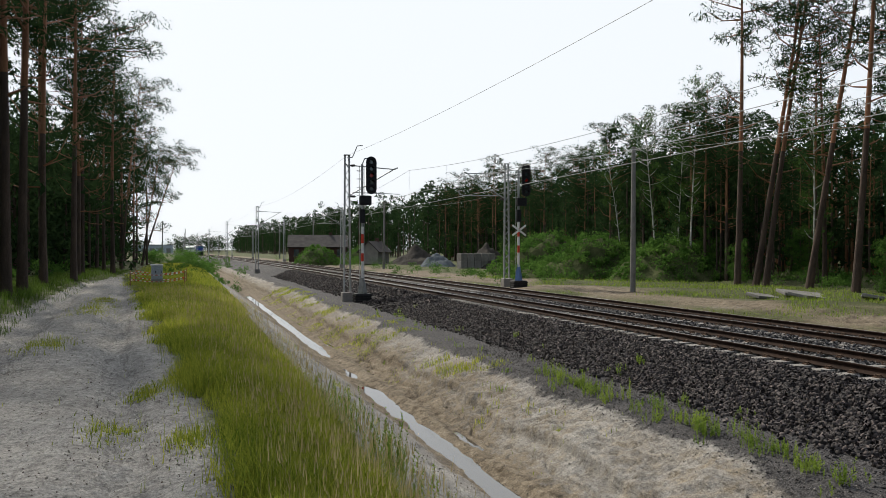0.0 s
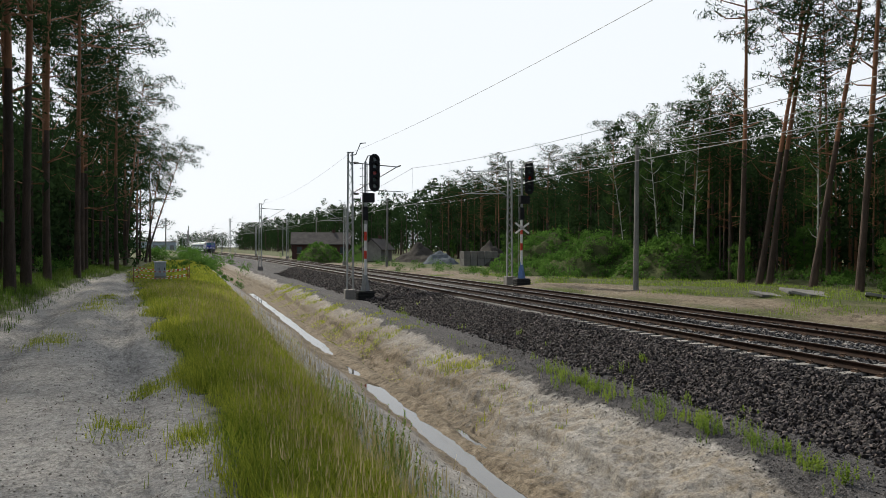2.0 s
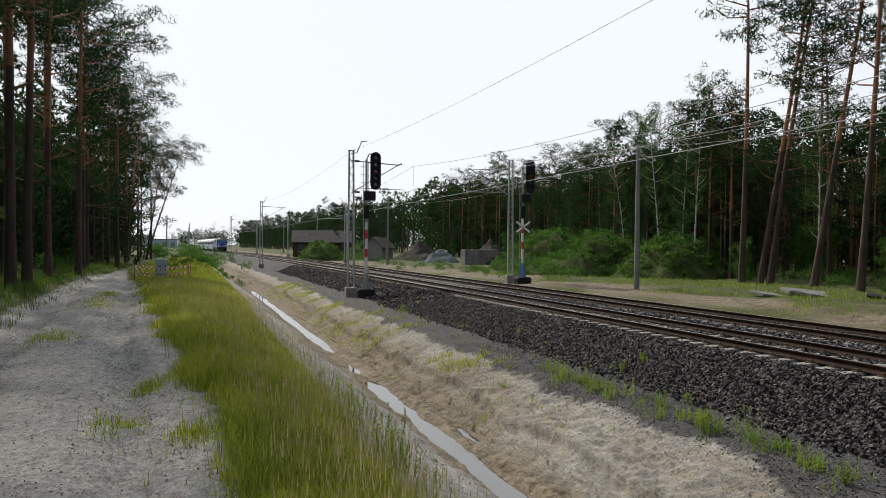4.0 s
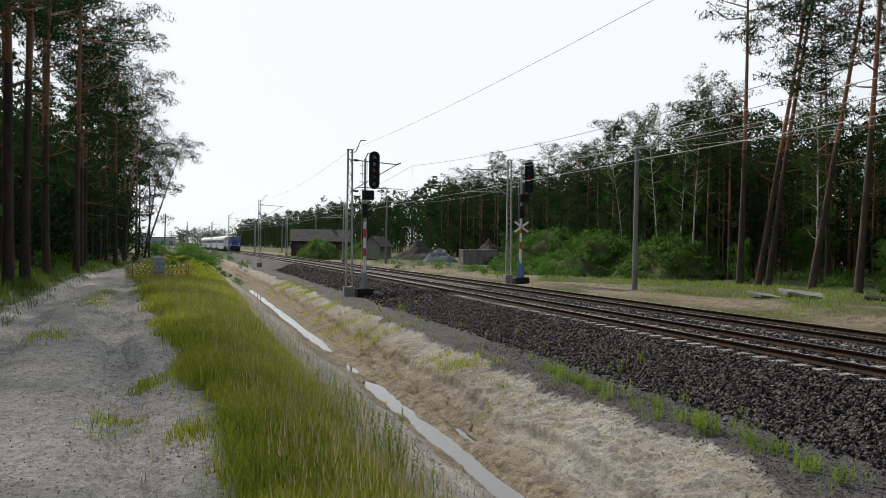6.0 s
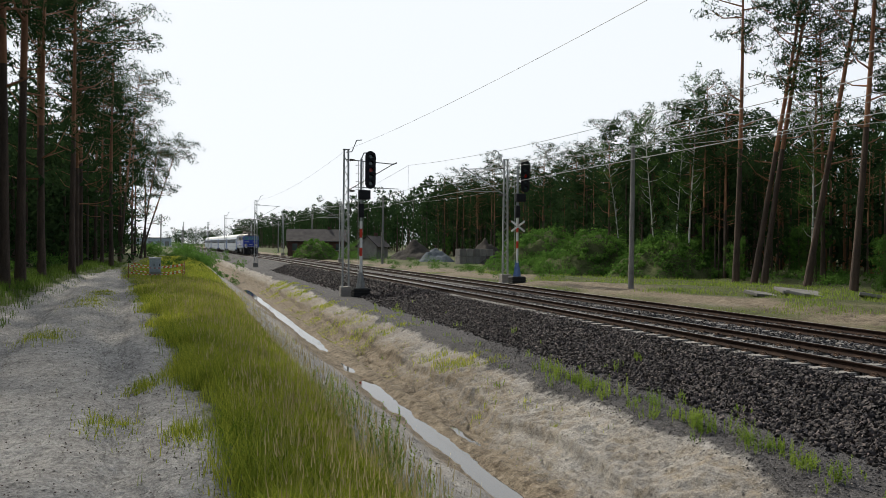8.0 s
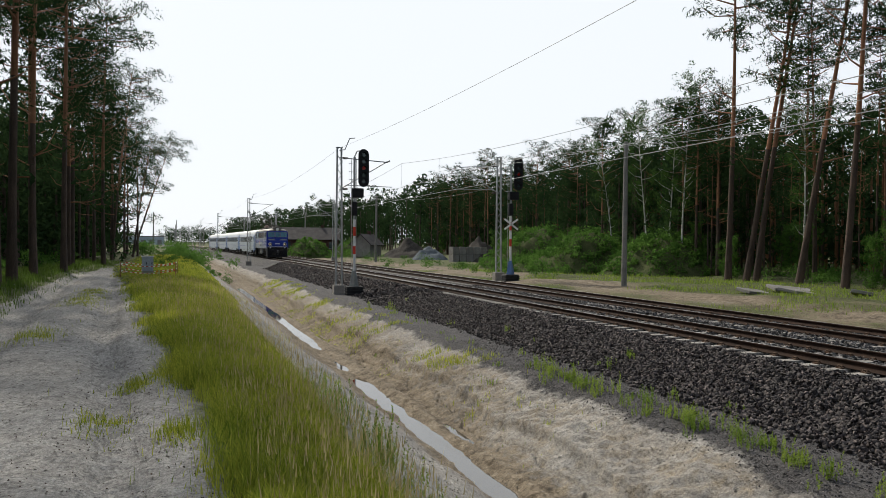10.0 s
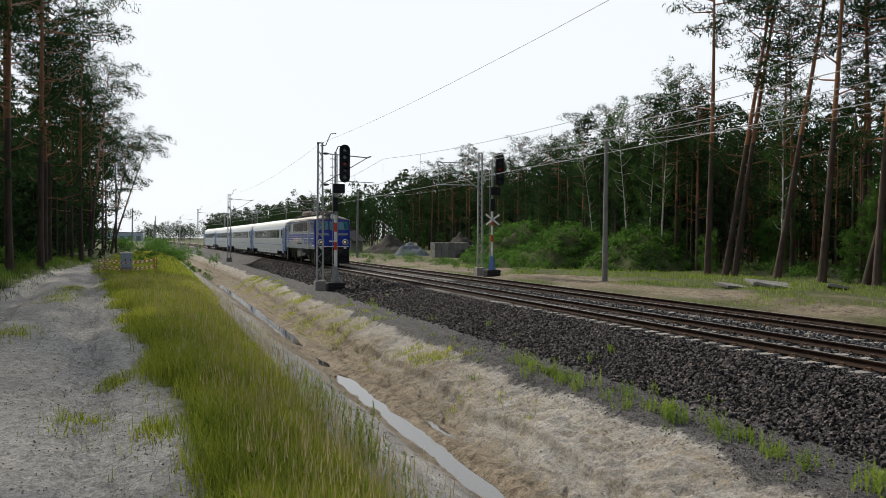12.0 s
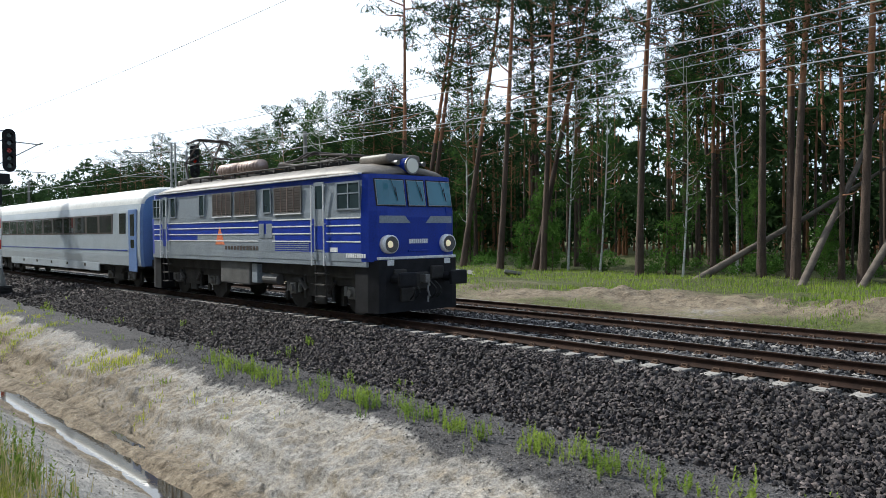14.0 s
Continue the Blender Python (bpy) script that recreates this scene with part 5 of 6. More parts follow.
shrubs("verge_shrubs", 60, lambda r: (-8 - 5 * r.uniform(), 40 + 70 * r.uniform(), r.uniform(0.3, 1.2), r.uniform(0.4, 0.8)), "low shrubs under the pines", 10)
shrubs("trackside_shrubs", 60, lambda r: (21.5 + 6 * r.uniform(), 52 + 130 * r.uniform() ** 1.2, r.uniform(0.4, 1.6), r.uniform(0.5, 1.1)), "green shrubs along the far track", 12)
shrubs("bank_shrubs", 40, lambda r: (-2.4 + 6 * r.uniform() , 62 + 60 * r.uniform(), r.uniform(0.3, 0.9), r.uniform(0.4, 0.8)), "green shrubs beside the ditch", 13)


def mound(name, lat, y, rx, ry, h, label, material, leaves, seed, leafmat="leaf"):
    """A heap with an uneven top, overgrown where leaves are asked for."""
    r = np.random.default_rng(seed)
    n = 34
    u, v = np.meshgrid(np.linspace(-1, 1, n), np.linspace(-1, 1, n))
    d = np.sqrt(u * u + v * v)
    Z = h * np.maximum(0, 1 - d ** (1.15 if not leaves else 1.7)) * (1 + 0.45 * fbm(u, v, 2.2, seed, 3)) + 0.10 * h * fbm(u, v, 7.0, seed + 1, 2) * (d < 0.97)
    x0 = lat + float(cx(y))
    g = float(ground_z(np.array(lat), np.array(y))) - 0.15
    V = np.stack([x0 + u * rx, y + v * ry, g + Z], -1).reshape(-1, 3)
    i = (np.arange(n - 1)[:, None] * n + np.arange(n - 1)[None]).ravel()
    o = thing(name, Matrix(), label, "mound")
    obj("soil", mesh_np("soil", V, np.stack([i, i + 1, i + n + 1, i + n], -1), True), M[material], o)
    if leaves:
        leaves = int(leaves * 1.7)
        k = r.integers(0, len(V), leaves)
        P = V[k] + r.normal(0, 0.25, (leaves, 3))
        P = P[V[k][:, 2] > g + 0.04 * h]
        LV, LF = leaf_tris(P, r.uniform(0.2, 0.6, len(P)), 40, 0.24, r, 0.9)
        obj("foliage", mesh_np("foliage", LV, LF), M[leafmat], o)
    return o


M["earth"] = mat("dark earth", (0.035, 0.032, 0.029), (0.075, 0.068, 0.06), 0.8, 9, 0.95, 0.8, spec=0.05, depth=0.1)
M["weedsoil"] = mat("weedy soil", (0.04, 0.055, 0.02), (0.09, 0.10, 0.045), 0.8, 9, 0.95, 0.8, spec=0.05, depth=0.1)
M["bluegravel"] = mat("blue-grey crushed stone", (0.07, 0.085, 0.10), (0.13, 0.145, 0.16), 0.8, 20, 0.95, 0.7, spec=0.05, depth=0.06)
GREEN = "mound of earth overgrown with green creepers and weeds"
mound("overgrown_mound", 36.2, 52.5, 5.0, 5.2, 2.9, GREEN, "weedsoil", 420, 1)
mound("overgrown_mound", 33.5, 60.5, 5.0, 5.5, 3.2, GREEN, "weedsoil", 460, 2)
mound("overgrown_mound", 34.0, 70.0, 6.0, 6.0, 3.6, GREEN, "weedsoil", 420, 3)
mound("overgrown_mound", 31.0, 64.0, 4.0, 5.0, 1.6, GREEN, "weedsoil", 300, 4)
mound("earth_heap", 36.0, 121, 4.8, 5.5, 2.6, "heap of dark dug earth", "earth", 0, 5)
mound("gravel_heap", 34.2, 105, 2.8, 3.6, 2.1, "heap of blue-grey crushed stone", "bluegravel", 0, 6)
mound("earth_heap", 37.0, 93, 3.2, 4.5, 2.9, "heap of dark dug earth", "earth", 0, 7)
mound("overgrown_mound", 30.0, 133, 5.0, 6.0, 2.4, GREEN, "weedsoil", 220, 8)
mound("overgrown_mound", 21.8, 131, 4.2, 6.0, 3.1, GREEN, "weedsoil", 300, 9)


shrubs("far_bushes", 55, lambda r: (-6 + 14 * r.uniform(), 100 + 110 * r.uniform(), r.uniform(0.8, 2.6), r.uniform(0.8, 1.8)), "green bushes beyond the end of the ditch", 15, 0.3)


# ---- grasses ----
def blades(name, n, place, h0, h1, w, label, material, seed, bend=0.35):
    r = np.random.default_rng(seed)
    lat, y, k = place(r, n)
    n = len(lat)
    h = r.uniform(h0, h1, n) * k * (0.85 + 0.55 * fbm(lat, y, 1.4, seed, 3))
    az, wz = r.uniform(0, 6.28, n), r.uniform(0, 6.28, n)
    dx, dy = np.cos(az), np.sin(az)
    b = h * r.uniform(0.1, 1, n) * bend
    ww = w * r.uniform(0.6, 1.3, n) * (0.6 + 0.4 * k)
    p = np.stack([lat + cx(y), y, ground_z(lat, y) - 0.02], -1)
    side = np.stack([np.cos(wz), np.sin(wz), 0 * wz], -1) * ww[:, None] / 2
    mid = p + np.stack([dx * b * 0.35, dy * b * 0.35, h * 0.6], -1)
    tip = p + np.stack([dx * b, dy * b, h * (1 - 0.15 * bend)], -1)
    V = np.stack([p - side, p + side, mid - side * 0.7, mid + side * 0.7, tip], 1).reshape(-1, 3)
    f = np.array([(0, 1, 3), (0, 3, 2), (2, 3, 4)])
    F = (f[None] + 5 * np.arange(n)[:, None, None]).reshape(-1, 3)
    tagged(obj(name, mesh_np(name, V, F), M[material]), label, "grass", kind="stuff")


def strip(y0, y1, power, edge_a, edge_b, patch):
    def place(r, n):
        y = y0 + (y1 - y0) * r.uniform(0, 1, n) ** power
        a, b = edge_a(y), edge_b(y)
        u = r.uniform(0, 1, n)
        lat = a + (b - a) * u
        k = 0.45 + 0.55 * np.clip(3.2 * u, 0, 1) * np.clip(4 * (1 - u), 0.3, 1)
        keep = patch(lat, y) > r.uniform(0, 1, n)
        return lat[keep], y[keep], k[keep]
    return place


def seed_heads(name, n, place, label, seed):
    """Thin dry stalks with a slim head, standing over the grass."""
    r = np.random.default_rng(seed)
    lat, y, k = place(r, n)
    n = len(lat)
    h = r.uniform(0.32, 0.66, n) * np.where(y > 28, 0.6, 1.0)
    p = np.stack([lat + cx(y), y, ground_z(lat, y)], -1)
    az = r.uniform(0, 6.28, n)
    lean = np.stack([np.cos(az), np.sin(az), 0 * az], -1) * (h * r.uniform(0.02, 0.3, n))[:, None]
    top = p + lean + np.stack([0 * h, 0 * h, h], -1)
    e = np.stack([-np.sin(az), np.cos(az), 0 * az], -1)
    mid = p + lean * 0.75 + np.stack([0 * h, 0 * h, h * 0.8], -1)
    V = np.stack([p - e * 0.002, p + e * 0.002, mid, mid - e * 0.0045, mid + e * 0.0045, top], 1).reshape(-1, 3)
    F = (np.array([(0, 1, 2), (3, 4, 5)])[None] + 6 * np.arange(n)[:, None, None]).reshape(-1, 3)
    tagged(obj(name, mesh_np(name, V, F), M["straw"]), label, "grass", kind="stuff")


def verge_patch(lat, y):
    rr = road_edges(y)[1]
    return smooth01(-0.15, 0.8, lat - rr + 0.7 * fbm(lat, y, 0.9, 33, 3)) * 0.97 + 0.012


EDGE = lambda y: 1.62 + 0.18 * fbm(0 * y, y, 0.8, 31, 3)
blades("verge_grass", 120000, strip(3.0, 15, 1.35, lambda y: road_edges(y)[1] - 0.25, EDGE, verge_patch), 0.10, 0.50, 0.0085, "tall yellow-green grass between track and ditch", "grass", 1, 0.75)
blades("verge_grass", 60000, strip(14, 32, 1.2, lambda y: road_edges(y)[1] - 0.25, EDGE, verge_patch), 0.12, 0.42, 0.015, "tall yellow-green grass between track and ditch", "grass", 21, 0.7)
seed_heads("grass_heads", 7000, strip(3.4, 40, 1.5, lambda y: road_edges(y)[1] + 0.2, lambda y: 1.8 + 0 * y, verge_patch), "dry grass heads over the verge", 12)
blades("far_verge_grass", 50000, strip(30, 110, 1.4, lambda y: road_edges(y)[1] - 0.2, lambda y: 2.1 + 0 * y, verge_patch), 0.10, 0.30, 0.028, "yellow-green grass between track and ditch", "grass", 2, 0.6)
# takes the darkened grass colour in place of real shade from the pines
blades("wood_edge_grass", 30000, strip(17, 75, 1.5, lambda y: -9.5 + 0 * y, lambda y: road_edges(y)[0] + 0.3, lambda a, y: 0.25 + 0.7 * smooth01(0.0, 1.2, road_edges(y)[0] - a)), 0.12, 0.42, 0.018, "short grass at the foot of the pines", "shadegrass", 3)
blades("track_tufts", 3500, strip(4, 40, 1.4, lambda y: road_edges(y)[0], lambda y: road_edges(y)[1], lambda a, y: 0.9 * smooth01(0.55, 0.8, wave(a, y, 1.25, 6.5)) + 0.01), 0.05, 0.2, 0.009, "sparse grass tufts on the sand track", "grass", 4)
blades("bank_tufts", 46000, strip(13, 70, 1.2, lambda y: 5.9 + 0 * y, lambda y: 8.7 + 0 * y, lambda a, y: 0.9 * smooth01(0.12, 0.5, fbm(a, y, 0.8, 41, 3) + 0.25 * smooth01(16, 34, y) - 0.1) + 0.01), 0.06, 0.26, 0.016, "sparse grass on the ditch bank", "grass", 5)
blades("near_bank_tufts", 9000, strip(4, 45, 1.3, lambda y: 2.0 + 0 * y, lambda y: 4.3 + 0 * y, lambda a, y: 0.9 * smooth01(0.45, 0.75, wave(a, y, 1.3, 1.3)) + 0.35 * (1 - smooth01(2.0, 2.6, a))), 0.08, 0.26, 0.009, "sparse grass on the near ditch bank", "grass", 6)
blades("yard_grass", 42000, strip(8, 75, 1.3, lambda y: 20.5 + 0 * y, lambda y: 37 + 0 * y, lambda a, y: np.clip(0.9 * smooth01(0.0, 0.5, wave(a, y, 0.55, 8.0)) + 0.9 * smooth01(28, 31, a), 0, 1)), 0.08, 0.32, 0.03, "patchy green grass before the wood", "weed", 7)


TUFTS = [(-0.7, 7.6, 0.30), (-2.4, 14.7, 0.4), (-2.6, 22, 0.5), (-2.7, 24.5, 0.55), (-2.8, 27, 0.5), (-2.9, 29.5, 0.5), (-0.55, 9.7, 0.22), (-0.05, 6.8, 0.2)]


def tuft_place(r, n):
    k = r.integers(0, len(TUFTS), n)
    t = np.array(TUFTS)[k]
    return t[:, 0] + r.normal(0, 1, n) * t[:, 2] * 0.5, t[:, 1] + r.normal(0, 1, n) * t[:, 2], r.uniform(0.5, 1.0, n)


blades("road_tufts", 3800, tuft_place, 0.07, 0.24, 0.009, "grass tufts between the ruts of the sand track", "grass", 9, 0.6)


def weed_rows(name, n, centre, label, seed):
    """Upright weeds: a stem with short leaves all the way up."""
    r = np.random.default_rng(seed)
    VV, FF, o = [], [], 0
    for i in range(n):
        lat, y, h = centre(r)
        x, z = lat + float(cx(y)), float(ground_z(np.array(lat), np.array(y)))
        for s in range(r.integers(3, 8)):
            bx, by, hh = x + r.normal(0, 0.09), y + r.normal(0, 0.09), h * r.uniform(0.5, 1.1)
            lx, ly = r.normal(0, 0.12, 2) * hh
            m = 16
            t = np.linspace(0.12, 1, m)
            a = r.uniform(0, 6.28, m)
            p = np.stack([bx + lx * t, by + ly * t, z + hh * t], -1)
            ln = (0.055 * (1.15 - t) + 0.018)[:, None] * (hh / 0.3) ** 0.5
            d = np.stack([np.cos(a), np.sin(a), 0.7 + 0 * a], -1) * ln
            e = np.stack([-np.sin(a), np.cos(a), 0 * a], -1) * 0.011
            VV.append(np.stack([p - e, p + e, p + d], 1).reshape(-1, 3))
            FF.append(np.arange(3 * m).reshape(-1, 3) + o)
            o += 3 * m
            VV.append(np.array([(bx - 0.004, by, z), (bx + 0.004, by, z), (bx + lx, by + ly, z + hh)]))
            FF.append(np.array([(o, o + 1, o + 2)]))
            o += 3
    tagged(obj(name, mesh_np(name, np.concatenate(VV), np.concatenate(FF)), M["weed"]), label, "weeds", kind="stuff")


weed_rows("gravel_weeds", 120, lambda r: (8.65 + r.normal(0, 0.2), 1.5 + 17 * r.uniform() ** 0.9, r.uniform(0.14, 0.42)), "yellow-green weeds along the edge of the gravel", 1)
weed_rows("ditch_weeds", 26, lambda r: (2.0 + r.normal(0, 0.25), 6 + 6 * r.uniform(), r.uniform(0.25, 0.62)), "thin tall weeds on the ditch bank", 2)
weed_rows("slope_weeds", 40, lambda r: (9.0 + r.normal(0, 0.9), 10 + 30 * r.uniform(), r.uniform(0.1, 0.3)), "small weeds on gravel", 3)


# ---- signals, masts and wires ----
M["tape_red"], M["tape_white"] = M["red"], M["white"]
M["signalred"] = glow_mat("dim red lamp", (0.25, 0.012, 0.008), 0.06)


def lattice_mast(x, y, z0, h, arms, label):
    m = thing("catenary_mast", pose(x, y, z0), label, "catenary mast", "masts of the overhead line")
    bm = bmesh.new()
    box(bm, -0.35, 0.35, -0.3, 0.3, -0.3, 0.62, 0.03)
    part("foundation", bm, M["concrete"], m, "grey concrete foot")
    for s in (-1, 1):
        bm = bmesh.new()
        w0, w1 = 0.20, 0.13
        vs = box(bm, -0.05, 0.05, -0.07, 0.07, 0.6, h, 0.008)
        for v in bm.verts:
            v.co.x += s * (w0 + (w1 - w0) * v.co.z / h)
        part("channel", bm, M["galv"], m)
    for k in range(int((h - 0.8) / 0.42)):
        z = 0.75 + k * 0.42
        bm = bmesh.new()
        w = 0.2 - 0.07 * z / h
        for e in (-0.06, 0.06):
            rod(bm, (-w if k % 2 else w, e, z), (w if k % 2 else -w, e, z + 0.42), 0.014, n=4)
        part("lacing", bm, M["galv"], m)
    bm = bmesh.new()
    box(bm, -0.2, 0.2, -0.1, 0.1, h, h + 0.05)
    part("cap", bm, M["galv"], m)
    if arms:
        s = arms
        bm = bmesh.new()
        rod(bm, (0, 0, h - 0.6), (s * 3.0, 0, h - 0.78), 0.035, n=8)
        rod(bm, (0, 0, h - 2.6), (s * 3.0, 0, h - 0.78), 0.035, n=8)
        rod(bm, (s * 0.4, 0, h - 2.3), (s * 3.4, 0, h - 2.35), 0.025, n=8)
        rod(bm, (s * 3.0, 0, h - 0.78), (s * 3.25, 0, h - 0.68), 0.05, n=8)
        part("cantilever", bm, M["galv"], m, "tubular bracket arm")
        for z in (h - 0.62, h - 2.55):
            bm = bmesh.new()
            rod(bm, (s * 0.22, 0, z), (s * 0.54, 0, z), 0.045, n=8)
            for k in range(4):
                rod(bm, (s * (0.25 + 0.07 * k), 0, z), (s * (0.28 + 0.07 * k), 0, z), 0.08, n=10)
            part("insulator", bm, M["grille"], m)
        bm = bmesh.new()
        rod(bm, (0, 0, h - 0.15), (s * 0.35, 0, h - 0.1), 0.03, n=6)
        rod(bm, (s * 0.35, 0, h - 0.1), (s * 0.65, 0, h + 0.62), 0.03, n=6)
        rod(bm, (s * 0.65, 0, h + 0.62), (s * 1.0, 0, h + 0.66), 0.03, n=6)
        part("spark_horn", bm, M["galv"], m)
    return m


def signal(x, y, z0, h, cross, label):
    """A colour-light signal on a banded post; its face looks along -y."""
    sg = thing("railway_signal", pose(x, y, z0), label, "railway signal", "colour-light signals")
    bm = bmesh.new()
    box(bm, -0.5, 0.5, -0.4, 0.4, -0.3, 0.55, 0.06)
    for k in range(3):
        box(bm, -0.54, 0.54, -0.44, 0.44, 0.08 + 0.16 * k, 0.14 + 0.16 * k, 0.02)
    part("foundation", bm, M["rubber"], sg, "dark ribbed foot")
    bm = bmesh.new()
    rod(bm, (0, 0, 0.5), (0, 0, 1.5), 0.26, 0.10, 4)
    for s in (-1, 1):
        rod(bm, (s * 0.28, 0, 0.5), (s * 0.06, 0, 1.7), 0.03, n=6)
    part("post_foot", bm, M["galv"] if not cross else M["cblue"], sg)
    z = 1.5
    for i, (dz, c) in enumerate(((0.55, "white"), (0.45, "white"), (0.50, "red"), (0.62, "white"), (0.55, "red"), (0.45, "white"))):
        bm = bmesh.new()
        rod(bm, (0, 0, z), (0, 0, z + dz), 0.085, n=16)
        part("post_band", bm, M[c], sg)
        z += dz
    bm = bmesh.new()
    rod(bm, (0, 0, z), (0, 0, h - 0.5), 0.07, n=14)
    part("post", bm, M["galv"], sg)
    bm = bmesh.new()
    rod(bm, (0, 0, h - 0.5), (0.15, 0, h - 0.15), 0.035, n=8)
    rod(bm, (0.15, 0, h - 0.15), (0.5, 0, h - 0.1), 0.035, n=8)
    rod(bm, (0, 0, h - 2.6), (0.55, 0, h - 2.45), 0.04, n=8)
    part("bracket", bm, M["galv"], sg)
    bm = bmesh.new()
    for zz in (h - 0.9, h - 1.4, h - 1.9, h - 2.4):
        for k in range(10):
            a, b = math.pi * k / 9, math.pi * (k + 1) / 9
            if k < 9:
                rod(bm, (-0.32 * math.sin(a), 0.32 * math.cos(a) * 0.9 + 0.1, zz), (-0.32 * math.sin(b), 0.32 * math.cos(b) * 0.9 + 0.1, zz), 0.012, n=5)
    for s in (-0.15, 0.15):
        rod(bm, (s, 0.16, 0.6), (s, 0.16, h - 0.6), 0.016, n=5)
    for k in range(22):
        rod(bm, (-0.15, 0.16, 0.7 + 0.3 * k), (0.15, 0.16, 0.7 + 0.3 * k), 0.011, n=5)
    part("ladder", bm, M["galv"], sg, "thin ladder with hoops")
    # head: a long plate with rounded ends, five lamps under hoods
    bm = bmesh.new()
    pts = []
    for k in range(13):
        a = math.pi * k / 12
        pts.append((0.56 + 0.33 * math.cos(a), h - 0.34 + 0.33 * math.sin(a)))
    for k in range(13):
        a = math.pi + math.pi * k / 12
        pts.append((0.56 + 0.33 * math.cos(a), h - 2.0 + 0.33 * math.sin(a)))
    lo_ = [bm.verts.new((a, -0.06, b)) for a, b in pts]
    hi_ = [bm.verts.new((a, -0.02, b)) for a, b in pts]
    bm.faces.new(lo_)
    bm.faces.new(hi_)
    for k in range(len(pts)):
        bm.faces.new((lo_[k], lo_[(k + 1) % len(pts)], hi_[(k + 1) % len(pts)], hi_[k]))
    hd = part("head", bm, M["black"], sg, "black oval lamp board")
    bm = bmesh.new()
    box(bm, 0.34, 0.78, -0.02, 0.22, h - 2.15, h - 0.2, 0.05)
    part("lamp_case", bm, M["black"], hd)
    for k in range(5):
        zz = h - 0.36 - 0.41 * k
        bm = bmesh.new()
        rod(bm, (0.56, -0.06, zz), (0.56, -0.075, zz), 0.115, n=18)
        part("lamp_glass", bm, M["signalred"] if k == 2 else M["glass"], hd)
        bm = bmesh.new()
        for q in range(8):
            a, b = math.pi * q / 8, math.pi * (q + 1) / 8
            vs = [bm.verts.new((0.56 + 0.14 * math.cos(t), d, zz + 0.14 * math.sin(t))) for t, d in ((a, -0.06), (b, -0.06), (b, -0.30), (a, -0.30))]
            bm.faces.new(vs)
        bmesh.ops.solidify(bm, geom=bm.faces[:], thickness=0.01)
        part("hood", bm, M["black"], hd)
    bm = bmesh.new()
    box(bm, -0.15, 0.55, -0.2, 0.15, h - 3.0, h - 2.42, 0.05)
    part("route_indicator", bm, M["black"], sg, "black indicator box")
    bm = bmesh.new()
    box(bm, -0.16, 0.16, -0.14, 0.1, h - 4.1, h - 3.25, 0.03)
    part("relay_box", bm, M["black"], sg)
    if cross:
        for s in (-1, 1):
            bm = bmesh.new()
            box(bm, -0.62, 0.62, -0.13, -0.10, -0.065, 0.065, 0.005, Matrix.Translation((0, 0, 4.05)) @ pose(0, 0, 0, 0, s * 35, 0))
            part("cross_arm", bm, M["white"], sg, "white cross board")
    return sg


def at_line(lat, y):
    return lat + float(cx(y))


lattice_mast(at_line(9.25, 47.4), 47.4, -1.0, 9.15, 1, "grey lattice catenary mast on a concrete foot")
signal(at_line(9.95, 46.2), 46.2, -0.95, 8.95, False, "black colour-light signal on a red and white post")
lattice_mast(at_line(21.75, 51.5), 51.5, -0.45, 8.9, -1, "grey lattice catenary mast on a concrete foot")
signal(at_line(21.75, 49.4), 49.4, -0.45, 8.75, True, "black colour-light signal with a white cross board")
for k in range(1, 8):
    lattice_mast(at_line(9.25, 47.4 + 60 * k), 47.4 + 60 * k, -1.0, 9.15, 1, "grey lattice catenary mast on a concrete foot")
    lattice_mast(at_line(21.75, 51.5 + 60 * k), 51.5 + 60 * k, -0.45, 8.9, -1, "grey lattice catenary mast on a concrete foot")
lattice_mast(9.25, -13, -1.0, 9.15, 1, "grey lattice catenary mast on a concrete foot")
lattice_mast(21.75, -9, -0.45, 8.9, -1, "grey lattice catenary mast on a concrete foot")


def concrete_pole(x, y, z0, h, r=0.15):
    p = thing("concrete_pole", pose(x, y, z0, 0, 0.5, 0), "tall grey concrete pole without a lamp", "pole", "poles along the railway")
    bm = bmesh.new()
    rod(bm, (0, 0, -0.3), (0, 0, h), r * 1.15, r * 0.8, 14)
    part("shaft", bm, M["oldconcrete"], p)
    bm = bmesh.new()
    rod(bm, (-0.25, 0, h - 0.15), (0.25, 0, h - 0.15), 0.03, n=6)
    part("crosspiece", bm, M["galv"], p)
    return p


concrete_pole(at_line(25.26, 40.5), 40.5, -0.25, 8.7)
for lat, y, h in ((24.5, 98, 8.5), (26, 160, 8.5), (27, 215, 8.5), (-3.5, 190, 9), (4, 260, 9), (6.5, 330, 9), (-1, 380, 9), (30, 300, 9), (24, 420, 9)):
    concrete_pole(at_line(lat, y), y, 0, h)

M["wire"] = mat("weathered aluminium wire", (0.34, 0.34, 0.32), (0.44, 0.44, 0.42), 2, 20, 0.6, 0.0, 0.0, spec=0.3)


def wire(name, lat, z_at, r, y0, y1, step, label):
    ys = np.arange(y0, y1, step)
    P = [(at_line(lat, y), y, z_at(y)) for y in ys]
    v, q = tube(P, [r] * len(P), 5)
    tagged(obj(name, mesh_np(name, [tuple(p) for p in v], q, True), M["wire"]), label, "wire", "wires of the overhead line")


def sag(y, top, low, y_mast):
    f = ((y - y_mast) % 60) / 30 - 1
    return low + (top - low) * f * f


